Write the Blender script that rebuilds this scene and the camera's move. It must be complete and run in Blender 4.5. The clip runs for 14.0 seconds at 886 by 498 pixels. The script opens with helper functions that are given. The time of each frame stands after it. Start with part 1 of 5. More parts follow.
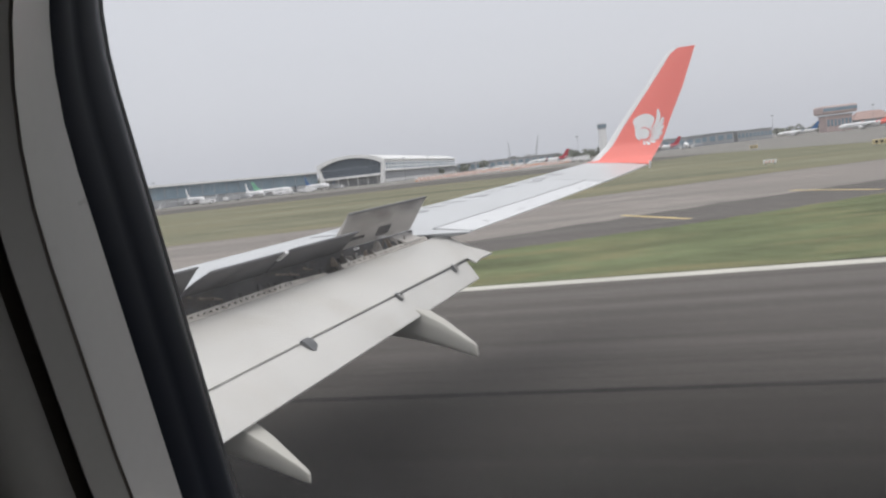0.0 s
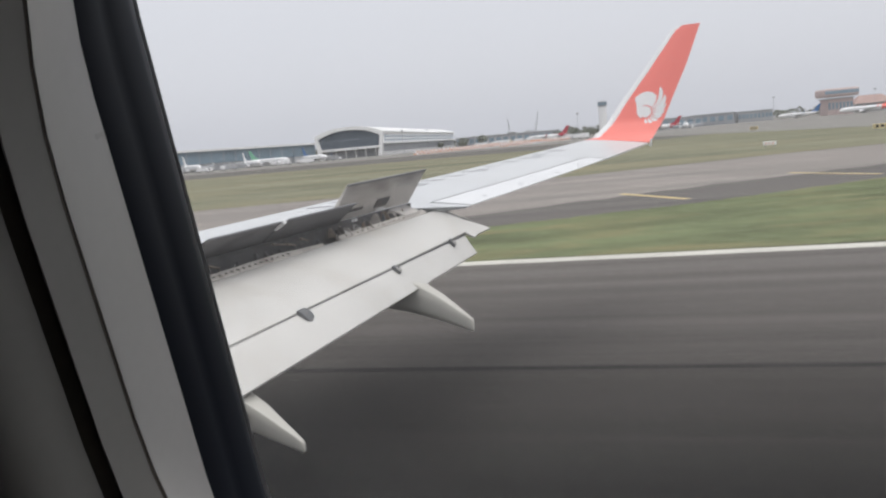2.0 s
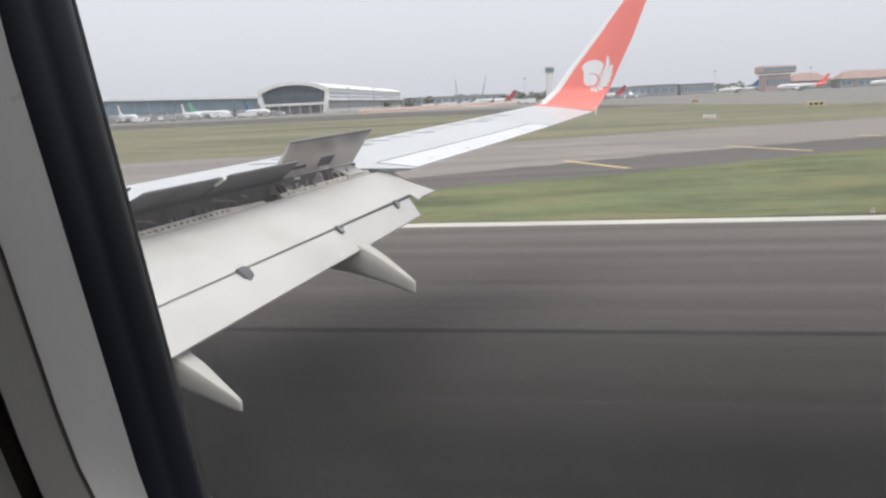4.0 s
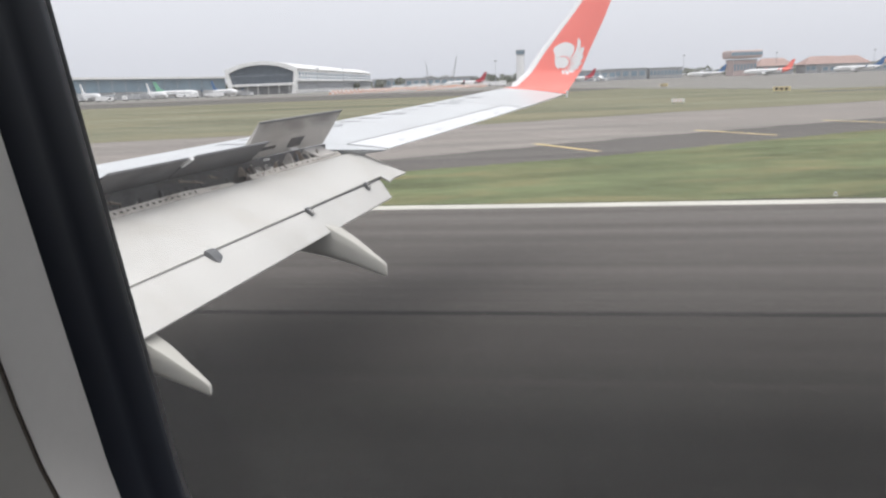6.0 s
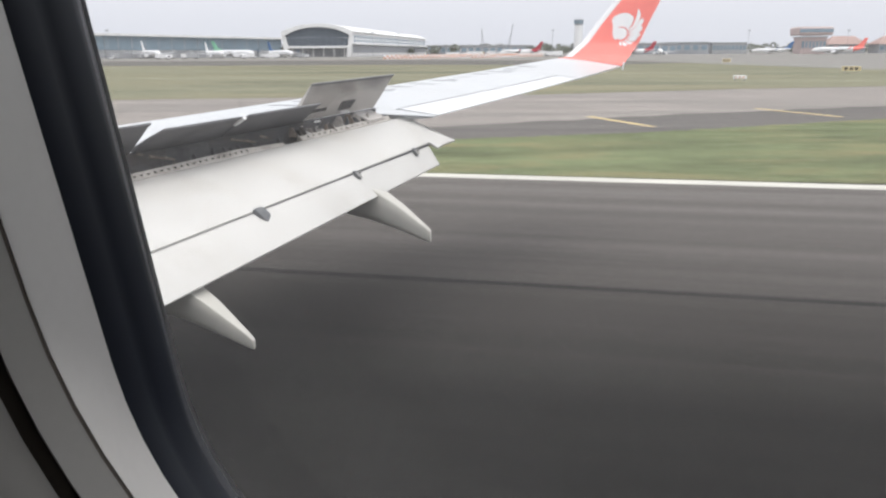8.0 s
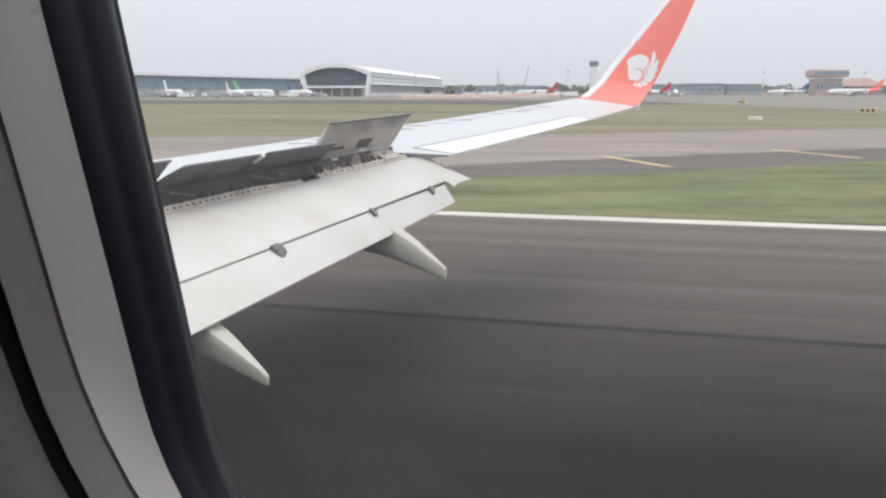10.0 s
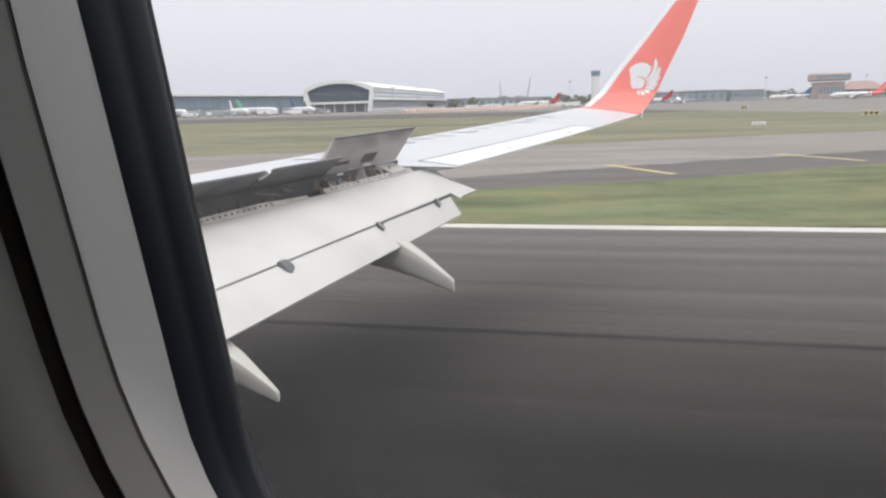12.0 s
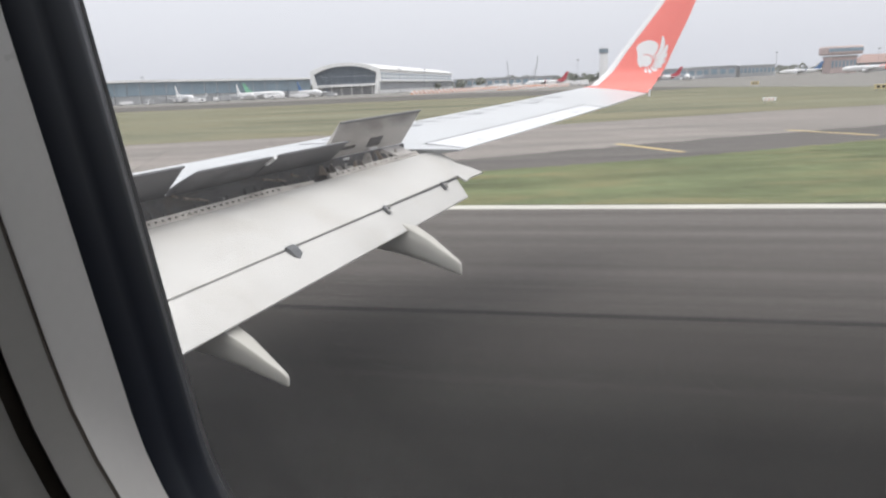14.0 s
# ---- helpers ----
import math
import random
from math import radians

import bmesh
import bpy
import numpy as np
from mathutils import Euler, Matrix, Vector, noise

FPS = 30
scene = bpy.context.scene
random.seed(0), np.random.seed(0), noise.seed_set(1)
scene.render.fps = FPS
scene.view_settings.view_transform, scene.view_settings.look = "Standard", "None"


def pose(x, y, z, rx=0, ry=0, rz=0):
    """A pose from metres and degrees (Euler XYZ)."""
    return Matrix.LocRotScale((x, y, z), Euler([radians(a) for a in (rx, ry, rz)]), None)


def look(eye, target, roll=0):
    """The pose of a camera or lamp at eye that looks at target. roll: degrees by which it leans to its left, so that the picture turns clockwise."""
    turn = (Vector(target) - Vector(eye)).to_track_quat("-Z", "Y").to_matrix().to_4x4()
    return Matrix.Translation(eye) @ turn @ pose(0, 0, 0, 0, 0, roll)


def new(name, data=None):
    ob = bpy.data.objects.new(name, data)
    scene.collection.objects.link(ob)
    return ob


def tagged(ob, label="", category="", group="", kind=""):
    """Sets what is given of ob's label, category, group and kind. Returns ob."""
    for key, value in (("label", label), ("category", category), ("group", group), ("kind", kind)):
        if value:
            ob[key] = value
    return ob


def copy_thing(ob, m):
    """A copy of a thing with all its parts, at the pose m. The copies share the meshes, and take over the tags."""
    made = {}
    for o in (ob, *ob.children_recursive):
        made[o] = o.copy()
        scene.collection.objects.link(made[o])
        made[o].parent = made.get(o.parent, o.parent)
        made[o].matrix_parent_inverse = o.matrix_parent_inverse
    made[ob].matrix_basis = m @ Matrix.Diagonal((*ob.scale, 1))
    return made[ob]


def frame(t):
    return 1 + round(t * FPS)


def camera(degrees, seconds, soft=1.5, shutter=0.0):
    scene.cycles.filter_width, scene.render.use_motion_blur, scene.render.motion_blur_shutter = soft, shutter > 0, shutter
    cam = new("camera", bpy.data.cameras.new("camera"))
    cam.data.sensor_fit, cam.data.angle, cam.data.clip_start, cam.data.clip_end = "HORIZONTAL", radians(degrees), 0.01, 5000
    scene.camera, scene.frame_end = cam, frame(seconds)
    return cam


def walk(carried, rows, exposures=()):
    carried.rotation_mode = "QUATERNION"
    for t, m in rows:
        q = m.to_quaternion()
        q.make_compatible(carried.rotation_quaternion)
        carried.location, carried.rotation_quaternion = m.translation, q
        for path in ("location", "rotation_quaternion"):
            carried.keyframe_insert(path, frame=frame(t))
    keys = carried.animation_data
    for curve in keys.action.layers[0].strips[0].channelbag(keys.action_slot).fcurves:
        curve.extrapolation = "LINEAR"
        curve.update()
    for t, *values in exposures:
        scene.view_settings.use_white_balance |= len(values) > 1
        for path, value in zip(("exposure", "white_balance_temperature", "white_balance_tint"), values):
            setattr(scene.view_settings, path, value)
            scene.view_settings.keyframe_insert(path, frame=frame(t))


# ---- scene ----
# camera: held in a cabin seat beside the window, behind the wing
EYE = 3.75
HEADING = -17.0
PLANE = pose(0, 0, EYE, 0, 0, HEADING)  # aircraft axes: x aft, y outboard, z up, from the seat


def seat(dx, dy, dz, rx, ry, rz):
    """Camera pose: a shift in aircraft axes from the seat, and world angles."""
    p = PLANE @ Vector((dx, dy, dz))
    return pose(p.x, p.y, p.z, rx, ry, rz)


cam = camera(62.0, 14.0, soft=2.3)
PATH = [
    (0, seat(0.0509, -0.0123, 0.0074, 84, 6.4, 4.32)),
    (0.5, seat(0.0239, 0.0064, -0.0095, 83.43, 5.46, 3.28)),
    (1, seat(0.0062, 0.0205, -0.0135, 82.44, 4.71, 1.71)),
    (1.5, seat(0.0067, -0.0013, 0.0075, 83.47, 4.3, 5.69)),
    (2, seat(0.0205, 0.0053, -0.0019, 82, 5.01, 4.21)),
    (2.5, seat(0.0174, 0.0059, 0.0043, 82.3, 4.2, 4.02)),
    (3, seat(0.0131, 0.016, -0.0029, 79.95, 4.51, 2.83)),
    (3.5, seat(0.0124, 0.0181, 0.0044, 79.71, 3.87, 1.2)),
    (3.7, seat(0.0124, 0.0181, 0.0044, 78.77, 2.59, 0.1)),
    (5.8, seat(-0.0065, 0.0376, -0.0033, 78.72, 3.58, -0.09)),
    (6, seat(-0.0065, 0.0376, -0.0033, 77.31, 2.09, -2.12)),
    (6.5, seat(0.0041, 0.028, -0.0156, 78.47, 2.88, -0.44)),
    (7, seat(0.0068, 0.0219, -0.008, 76.09, 1.48, -0.11)),
    (7.5, seat(0.0039, 0.0273, -0.0147, 77.21, 1.03, 1.64)),
    (8, seat(0.0229, 0.0244, -0.0111, 75, 0.29, 2.02)),
    (8.2, seat(0.0229, 0.0244, -0.0111, 79.49, 2.43, 2.4)),
    (10.3, seat(0.0198, 0.0201, -0.0122, 77.86, -0.09, 3.32)),
    (10.5, seat(0.0198, 0.0201, -0.0122, 79.32, 2.22, 3.78)),
    (11, seat(0.0132, 0.0189, -0.0181, 78.18, 0.75, 3.59)),
    (11.5, seat(0.0076, 0.0077, -0.0181, 80.49, 2.13, 4.71)),
    (12, seat(0.0038, 0.0235, -0.0215, 78.95, 1.48, 3.46)),
    (12.5, seat(0.0113, 0.0185, -0.0138, 78.62, 1.14, 2.78)),
    (13, seat(0.0221, 0.0333, -0.0183, 76.99, 1.57, 3.04)),
    (13.5, seat(0.0281, 0.0208, -0.0088, 78.53, 3.33, 4.33)),
    (14, seat(0.0357, 0.0212, -0.0033, 77.54, 2.44, 4.01)),
]
walk(cam, PATH, exposures=[(0.0, -0.22), (1.0, -0.1), (2.5, -0.12), (3.5, 0.0), (6.0, 0.12), (6.5, 0.27), (7.0, 0.38), (8.0, 0.26), (10.5, 0.14), (14.0, 0.14)])

# world: bright overcast sky, a veiled sun
world = bpy.data.worlds.new("overcast_sky")
scene.world = world
world.use_nodes = True
wn, wl = world.node_tree.nodes, world.node_tree.links
sky = wn.new("ShaderNodeTexSky")
sky.sky_type, sky.sun_disc = "NISHITA", False
sky.sun_elevation, sky.sun_rotation = radians(78), radians(150)
sky.air_density, sky.dust_density, sky.ozone_density, sky.altitude = 1.6, 6.0, 1.0, 0
soften = wn.new("ShaderNodeHueSaturation")
soften.inputs["Saturation"].default_value = 0.16
wl.new(sky.outputs[0], soften.inputs["Color"])
cloud = wn.new("ShaderNodeMixRGB")
cloud.inputs[0].default_value = 0.62
cloud.inputs[2].default_value = (7.1, 7.3, 8.0, 1)  # even cloud deck
wl.new(soften.outputs[0], cloud.inputs[1])
wl.new(cloud.outputs[0], wn["Background"].inputs[0])
wn["Background"].inputs[1].default_value = 0.15

sun = new("sun", bpy.data.lights.new("sun", "SUN"))
sun.data.energy, sun.data.angle, sun.data.color = 1.25, radians(75), (1.0, 0.96, 0.9)
sun_dir = Vector((math.sin(radians(150)) * math.cos(radians(78)), math.cos(radians(150)) * math.cos(radians(78)), math.sin(radians(78))))
sun.matrix_world = look(sun_dir * 60, (0, 0, 0))
tagged(sun, kind="structure")


# materials
def mat(name, color, rough=0.6, metal=0.0, var=0.12, scale=3.0, bump=0.1, stretch=(1, 1, 1), fine=40.0, dirt=None, dirt_amount=0.0, vary=0.0, spec=0.5, rubber=None):
    """Procedural surface: a base colour varied at two scales, optional stains, fine relief."""
    m = bpy.data.materials.new(name)
    m.use_nodes = True
    n, l = m.node_tree.nodes, m.node_tree.links
    b = n["Principled BSDF"]
    b.inputs["Metallic"].default_value = metal
    b.inputs["Specular IOR Level"].default_value = spec
    tc = n.new("ShaderNodeTexCoord")
    mp = n.new("ShaderNodeMapping")
    mp.inputs["Scale"].default_value = stretch
    l.new(tc.outputs["Object"], mp.inputs[0])
    big = n.new("ShaderNodeTexNoise")
    big.inputs["Scale"].default_value, big.inputs["Detail"].default_value, big.inputs["Roughness"].default_value = scale, 5, 0.6
    l.new(mp.outputs[0], big.inputs["Vector"])
    small = n.new("ShaderNodeTexNoise")
    small.inputs["Scale"].default_value, small.inputs["Detail"].default_value = fine, 3
    l.new(mp.outputs[0], small.inputs["Vector"])
    add = n.new("ShaderNodeMath")
    add.operation = "MULTIPLY_ADD"
    add.inputs[1].default_value = 0.45
    l.new(small.outputs["Fac"], add.inputs[0])
    l.new(big.outputs["Fac"], add.inputs[2])
    ramp = n.new("ShaderNodeMapRange")
    ramp.inputs["From Min"].default_value, ramp.inputs["From Max"].default_value = 0.45, 1.0
    ramp.inputs["To Min"].default_value, ramp.inputs["To Max"].default_value = 1 - var, 1 + var
    l.new(add.outputs[0], ramp.inputs["Value"])
    shade = n.new("ShaderNodeMixRGB")
    shade.blend_type = "MULTIPLY"
    shade.inputs[0].default_value = 1
    shade.inputs[1].default_value = (*color, 1)
    l.new(ramp.outputs[0], shade.inputs[2])
    out = shade.outputs[0]
    if vary:
        info = n.new("ShaderNodeObjectInfo")
        r2 = n.new("ShaderNodeMapRange")
        r2.inputs["To Min"].default_value, r2.inputs["To Max"].default_value = 1 - vary, 1 + vary
        l.new(info.outputs["Random"], r2.inputs["Value"])
        s2 = n.new("ShaderNodeMixRGB")
        s2.blend_type, s2.inputs[0].default_value = "MULTIPLY", 1
        l.new(out, s2.inputs[1])
        l.new(r2.outputs[0], s2.inputs[2])
        out = s2.outputs[0]
    if dirt:
        dn = n.new("ShaderNodeTexNoise")
        dn.inputs["Scale"].default_value, dn.inputs["Detail"].default_value, dn.inputs["Distortion"].default_value = scale * 1.7, 6, 0.6
        l.new(mp.outputs[0], dn.inputs["Vector"])
        dr = n.new("ShaderNodeMapRange")
        dr.inputs["From Min"].default_value, dr.inputs["From Max"].default_value, dr.inputs["To Max"].default_value = 0.48, 0.72, dirt_amount
        l.new(dn.outputs["Fac"], dr.inputs["Value"])
        s3 = n.new("ShaderNodeMixRGB")
        s3.inputs[2].default_value = (*dirt, 1)
        l.new(dr.outputs[0], s3.inputs[0])
        l.new(out, s3.inputs[1])
        out = s3.outputs[0]
    if rubber:  # darkens the base colour along object Y, unevenly, between two positions
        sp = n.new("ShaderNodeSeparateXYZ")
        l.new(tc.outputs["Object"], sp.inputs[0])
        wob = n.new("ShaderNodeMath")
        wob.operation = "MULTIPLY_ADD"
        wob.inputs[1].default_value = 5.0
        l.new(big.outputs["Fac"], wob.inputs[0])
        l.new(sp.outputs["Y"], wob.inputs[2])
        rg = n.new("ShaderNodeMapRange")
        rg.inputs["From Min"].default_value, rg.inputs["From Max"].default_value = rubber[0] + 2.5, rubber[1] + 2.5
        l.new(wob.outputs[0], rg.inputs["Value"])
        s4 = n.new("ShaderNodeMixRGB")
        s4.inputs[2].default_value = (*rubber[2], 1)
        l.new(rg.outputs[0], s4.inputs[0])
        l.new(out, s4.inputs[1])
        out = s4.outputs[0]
    l.new(out, b.inputs["Base Color"])
    rr = n.new("ShaderNodeMapRange")
    rr.inputs["To Min"].default_value, rr.inputs["To Max"].default_value = max(0.02, rough - 0.1), min(1, rough + 0.1)
    l.new(big.outputs["Fac"], rr.inputs["Value"])
    l.new(rr.outputs[0], b.inputs["Roughness"])
    if bump:
        bp = n.new("ShaderNodeBump")
        bp.inputs["Strength"].default_value, bp.inputs["Distance"].default_value = bump, 0.02
        l.new(small.outputs["Fac"], bp.inputs["Height"])
        l.new(bp.outputs[0], b.inputs["Normal"])
    return m


def glass_mat(name, tint=(1, 1, 1), gloss=0.05, haze=0.0):
    m = bpy.data.materials.new(name)
    m.use_nodes = True
    n, l = m.node_tree.nodes, m.node_tree.links
    tr = n.new("ShaderNodeBsdfTransparent")
    tr.inputs[0].default_value = (*tint, 1)
    gl = n.new("ShaderNodeBsdfGlossy")
    gl.inputs["Roughness"].default_value = 0.03
    mix = n.new("ShaderNodeMixShader")
    mix.inputs[0].default_value = gloss
    l.new(tr.outputs[0], mix.inputs[1])
    l.new(gl.outputs[0], mix.inputs[2])
    out = mix.outputs[0]
    if haze:  # fine scratches and dust that scatter the daylight
        tl = n.new("ShaderNodeBsdfTranslucent")
        tl.inputs[0].default_value = (0.96, 0.94, 0.91, 1)
        tc = n.new("ShaderNodeTexCoord")
        mp = n.new("ShaderNodeMapping")
        mp.inputs["Scale"].default_value = (1, 1, 1)
        l.new(tc.outputs["Object"], mp.inputs[0])
        ns = n.new("ShaderNodeTexNoise")
        ns.inputs["Scale"].default_value, ns.inputs["Detail"].default_value, ns.inputs["Roughness"].default_value = 7, 6, 0.65
        l.new(mp.outputs[0], ns.inputs["Vector"])
        mr = n.new("ShaderNodeMapRange")
        mr.inputs["From Min"].default_value, mr.inputs["From Max"].default_value = 0.36, 0.68
        mr.inputs["To Min"].default_value, mr.inputs["To Max"].default_value = haze * 0.8, haze * 1.22
        l.new(ns.outputs["Fac"], mr.inputs["Value"])
        m2 = n.new("ShaderNodeMixShader")
        l.new(mr.outputs[0], m2.inputs[0])
        l.new(out, m2.inputs[1])
        l.new(tl.outputs[0], m2.inputs[2])
        out = m2.outputs[0]
    l.new(out, n["Material Output"].inputs[0])
    return m


M = dict(
    wing=mat("wing_paint", (0.57, 0.585, 0.595), 0.38, 0, 0.06, 1.2, 0.03, (0.5, 1, 1), 25, (0.42, 0.42, 0.42), 0.3),
    aileron=mat("aileron_paint", (0.70, 0.71, 0.72), 0.35, 0, 0.05, 1.5, 0.02, (0.5, 1, 1), 25, (0.55, 0.55, 0.55), 0.25),
    flap=mat("flap_paint", (0.585, 0.575, 0.55), 0.42, 0, 0.09, 1.1, 0.02, (0.5, 1.1, 1), 26, (0.42, 0.395, 0.355), 0.42),
    fairing=mat("fairing_paint", (0.52, 0.505, 0.46), 0.5, 0, 0.06, 2.5, 0.03, (1, 1, 1), 30, (0.45, 0.44, 0.4), 0.3),
    # red lifted past the paint's own tone to stand in for haze and bloom
    red=mat("hazed_red_paint", (0.92, 0.23, 0.19), 0.35, 0, 0.05, 1.0, 0.01),
    white=mat("white_paint", (0.82, 0.82, 0.82), 0.4, 0, 0.04, 2.0, 0.01),
    spoiler=mat("spoiler_underside", (0.60, 0.57, 0.535), 0.6, 0, 0.2, 1.3, 0.06, (1, 1, 1), 30, (0.33, 0.29, 0.26), 0.6),
    spoiler_dark=mat("dark_spoiler_underside", (0.158, 0.158, 0.164), 0.7, 0, 0.2, 2.0, 0.04, (1, 1, 1), 30, (0.105, 0.102, 0.102), 0.6),
    # dark base tone for the whole bay, with brown stains over it
    cavity=mat("dark_stained_cavity", (0.125, 0.122, 0.124), 0.8, 0, 0.4, 3.0, 0.1, (1, 1, 1), 30, (0.14, 0.11, 0.085), 0.6),
    metal=mat("bare_metal", (0.46, 0.43, 0.40), 0.55, 0.1, 0.2, 8.0, 0.08, (1, 1, 1), 60, (0.12, 0.1, 0.08), 0.5),
    lip=mat("grimy_metal", (0.50, 0.47, 0.43), 0.6, 0.0, 0.25, 5.0, 0.06, (1, 1, 1), 40, (0.26, 0.225, 0.19), 0.5),
    primer=mat("tan_primer", (0.26, 0.215, 0.175), 0.6, 0, 0.25, 6.0, 0.06, (1, 1, 1), 50, (0.12, 0.09, 0.07), 0.6),
    worn=mat("worn_paint", (0.27, 0.28, 0.295), 0.6, 0, 0.3, 6.0, 0.0),
    maroon=mat("maroon_tail_paint", (0.42, 0.05, 0.07), 0.4, 0, 0.06, 0.3, 0.0),
    hole=mat("dark_recess", (0.025, 0.025, 0.028), 0.8, 0, 0.1),
    hinge=mat("hinge_housing", (0.16, 0.165, 0.17), 0.5, 0.3, 0.2, 8),
    seam=mat("seam_sealant", (0.23, 0.24, 0.25), 0.7, 0, 0.2, 5),
    rubber=mat("black_rubber", (0.010, 0.013, 0.021), 0.46, 0, 0.12, 8, 0.0, (1, 1, 1), 90, (0.018, 0.022, 0.032), 0.3, spec=0.3),
    # one plastic in two tones: wall darkened, reveal paled as if lit by the window
    cabin=mat("cabin_plastic", (0.40, 0.387, 0.36), 0.42, 0, 0.05, 7, 0.008, (1, 1, 1), 260, (0.36, 0.345, 0.315), 0.3),
    reveal=mat("lit_glossy_plastic", (0.58, 0.562, 0.54), 0.3, 0, 0.04, 7, 0.006, (1, 1, 1), 260, (0.52, 0.50, 0.47), 0.3, spec=0.8),
    # lining out of view, darkened so that less light bounces onto the window wall
    lining=mat("darkened_lining_plastic", (0.25, 0.244, 0.232), 0.6, 0, 0.08, 3, 0.02, (1, 1, 1), 120),
    cabin_dark=mat("cabin_shade_track", (0.085, 0.070, 0.056), 0.6, 0, 0.2, 12),
    carpet=mat("cabin_carpet", (0.05, 0.06, 0.09), 0.95, 0, 0.2, 20, 0.2),
    # both lanes darken to near black with distance from the edge line
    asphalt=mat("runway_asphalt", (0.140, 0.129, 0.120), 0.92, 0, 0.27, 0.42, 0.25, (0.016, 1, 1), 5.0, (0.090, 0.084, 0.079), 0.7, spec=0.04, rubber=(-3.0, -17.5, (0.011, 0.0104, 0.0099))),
    inner_lane=mat("inner_lane_asphalt", (0.110, 0.102, 0.094), 0.92, 0, 0.27, 0.42, 0.25, (0.016, 1, 1), 5.0, (0.080, 0.074, 0.069), 0.7, spec=0.04, rubber=(-5.0, -15.6, (0.009, 0.0083, 0.0077))),
    shoulder=mat("shoulder_asphalt", (0.130, 0.119, 0.110), 0.9, 0, 0.18, 0.25, 0.25, (0.08, 1, 1), 5.0, (0.075, 0.07, 0.068), 0.6, spec=0.25),
    concrete=mat("taxiway_concrete", (0.268, 0.243, 0.221), 0.9, 0, 0.2, 0.16, 0.2, (0.10, 1, 1), 3.0, (0.19, 0.175, 0.162), 0.85, spec=0.25),
    bay=mat("concrete_bay_surface", (0.268, 0.243, 0.221), 0.9, 0, 0.2, 0.16, 0.2, (0.10, 1, 1), 3.0, (0.19, 0.175, 0.162), 0.85, vary=0.05, spec=0.25),
    grass=mat("mown_grass", (0.139, 0.161, 0.081), 0.95, 0, 0.5, 0.30, 0.4, (0.32, 1, 1), 3.2, (0.24, 0.205, 0.105), 0.75, spec=0.1),
    grass_dry=mat("dry_grass", (0.190, 0.188, 0.127), 0.95, 0, 0.45, 0.06, 0.3, (0.25, 1, 1), 1.2, (0.27, 0.24, 0.15), 0.7, spec=0.1),
    line=mat("white_marking", (0.58, 0.565, 0.50), 0.8, 0, 0.14, 0.6, 0.15, (0.15, 1, 1), 12, (0.3, 0.29, 0.27), 0.45),
    # facade, hangar, brick and tile colours paled to stand in for distance haze
    facade=mat("hazed_facade_glass", (0.25, 0.33, 0.39), 0.18, 0, 0.15, 0.05, 0.0, (1, 1, 1), 0.3, spec=0.9),
    facade_grey=mat("hazed_facade_panel", (0.41, 0.42, 0.43), 0.6, 0, 0.1, 0.1, 0.0, (1, 1, 1), 0.8),
    roof_white=mat("white_roof_panel", (0.84, 0.84, 0.83), 0.5, 0, 0.06, 0.08, 0.0, (1, 1, 1), 0.6, (0.5, 0.49, 0.47), 0.3),
    hangar=mat("hazed_hangar_cladding", (0.37, 0.385, 0.405), 0.6, 0, 0.12, 0.1, 0.0, (1, 1, 1), 0.7),
    brick=mat("hazed_reddish_facade", (0.54, 0.44, 0.42), 0.8, 0, 0.12, 0.1, 0.0, (1, 1, 1), 0.8),
    tile=mat("hazed_roof_tile", (0.40, 0.29, 0.26), 0.8, 0, 0.15, 0.2, 0.0, (1, 1, 1), 1.2),
    green=mat("green_tail_paint", (0.22, 0.50, 0.34), 0.4, 0, 0.06, 0.3, 0.0),
    blue=mat("blue_tail_paint", (0.06, 0.14, 0.30), 0.4, 0, 0.06, 0.3, 0.0),
    glassdark=mat("dark_glazing", (0.04, 0.05, 0.06), 0.15, 0, 0.1, 0.5, 0.0),
    tyre=mat("tyre_rubber", (0.03, 0.03, 0.03), 0.8, 0, 0.1, 4, 0.0),
    grey=mat("grey_paint", (0.42, 0.43, 0.44), 0.5, 0, 0.08, 0.6, 0.0),
    orange=mat("orange_plastic", (0.72, 0.40, 0.27), 0.5, 0, 0.08, 1.0, 0.0),
    signyellow=mat("sign_yellow", (0.62, 0.52, 0.30), 0.5, 0, 0.05, 1.0, 0.0),
    steel=mat("galvanised_steel", (0.35, 0.36, 0.37), 0.5, 0.5, 0.1, 1.0, 0.0),
    # leaf colour lifted to stand in for haze over the distance
    leaf=mat("hazed_far_foliage", (0.17, 0.18, 0.15), 0.9, 0, 0.3, 0.1, 0.0, (1, 1, 1), 0.6),
    apron=mat("apron_concrete", (0.235, 0.225, 0.205), 0.9, 0, 0.12, 0.02, 0.0, (1, 1, 1), 0.25, (0.2, 0.19, 0.18), 0.5, spec=0.25),
    joint=mat("joint_sealant", (0.016, 0.015, 0.014), 0.95, 0, 0.5, 0.3, 0.0, (0.3, 1, 1), 4.0, (0.04, 0.037, 0.035), 0.6, spec=0.2),
    joint_pale=mat("pale_joint_sealant", (0.20, 0.185, 0.172), 0.95, 0, 0.3, 0.5, 0.0, (0.2, 0.2, 1), 4.0, spec=0.05),
    hallglass=mat("hall_glazing", (0.10, 0.12, 0.145), 0.3, 0, 0.12, 0.05, 0.0, (1, 1, 1), 0.3),
    yellow=mat("yellow_marking", (0.62, 0.48, 0.22), 0.8, 0, 0.15, 0.8, 0.15, (1, 1, 1), 12, (0.32, 0.27, 0.17), 0.65),
)


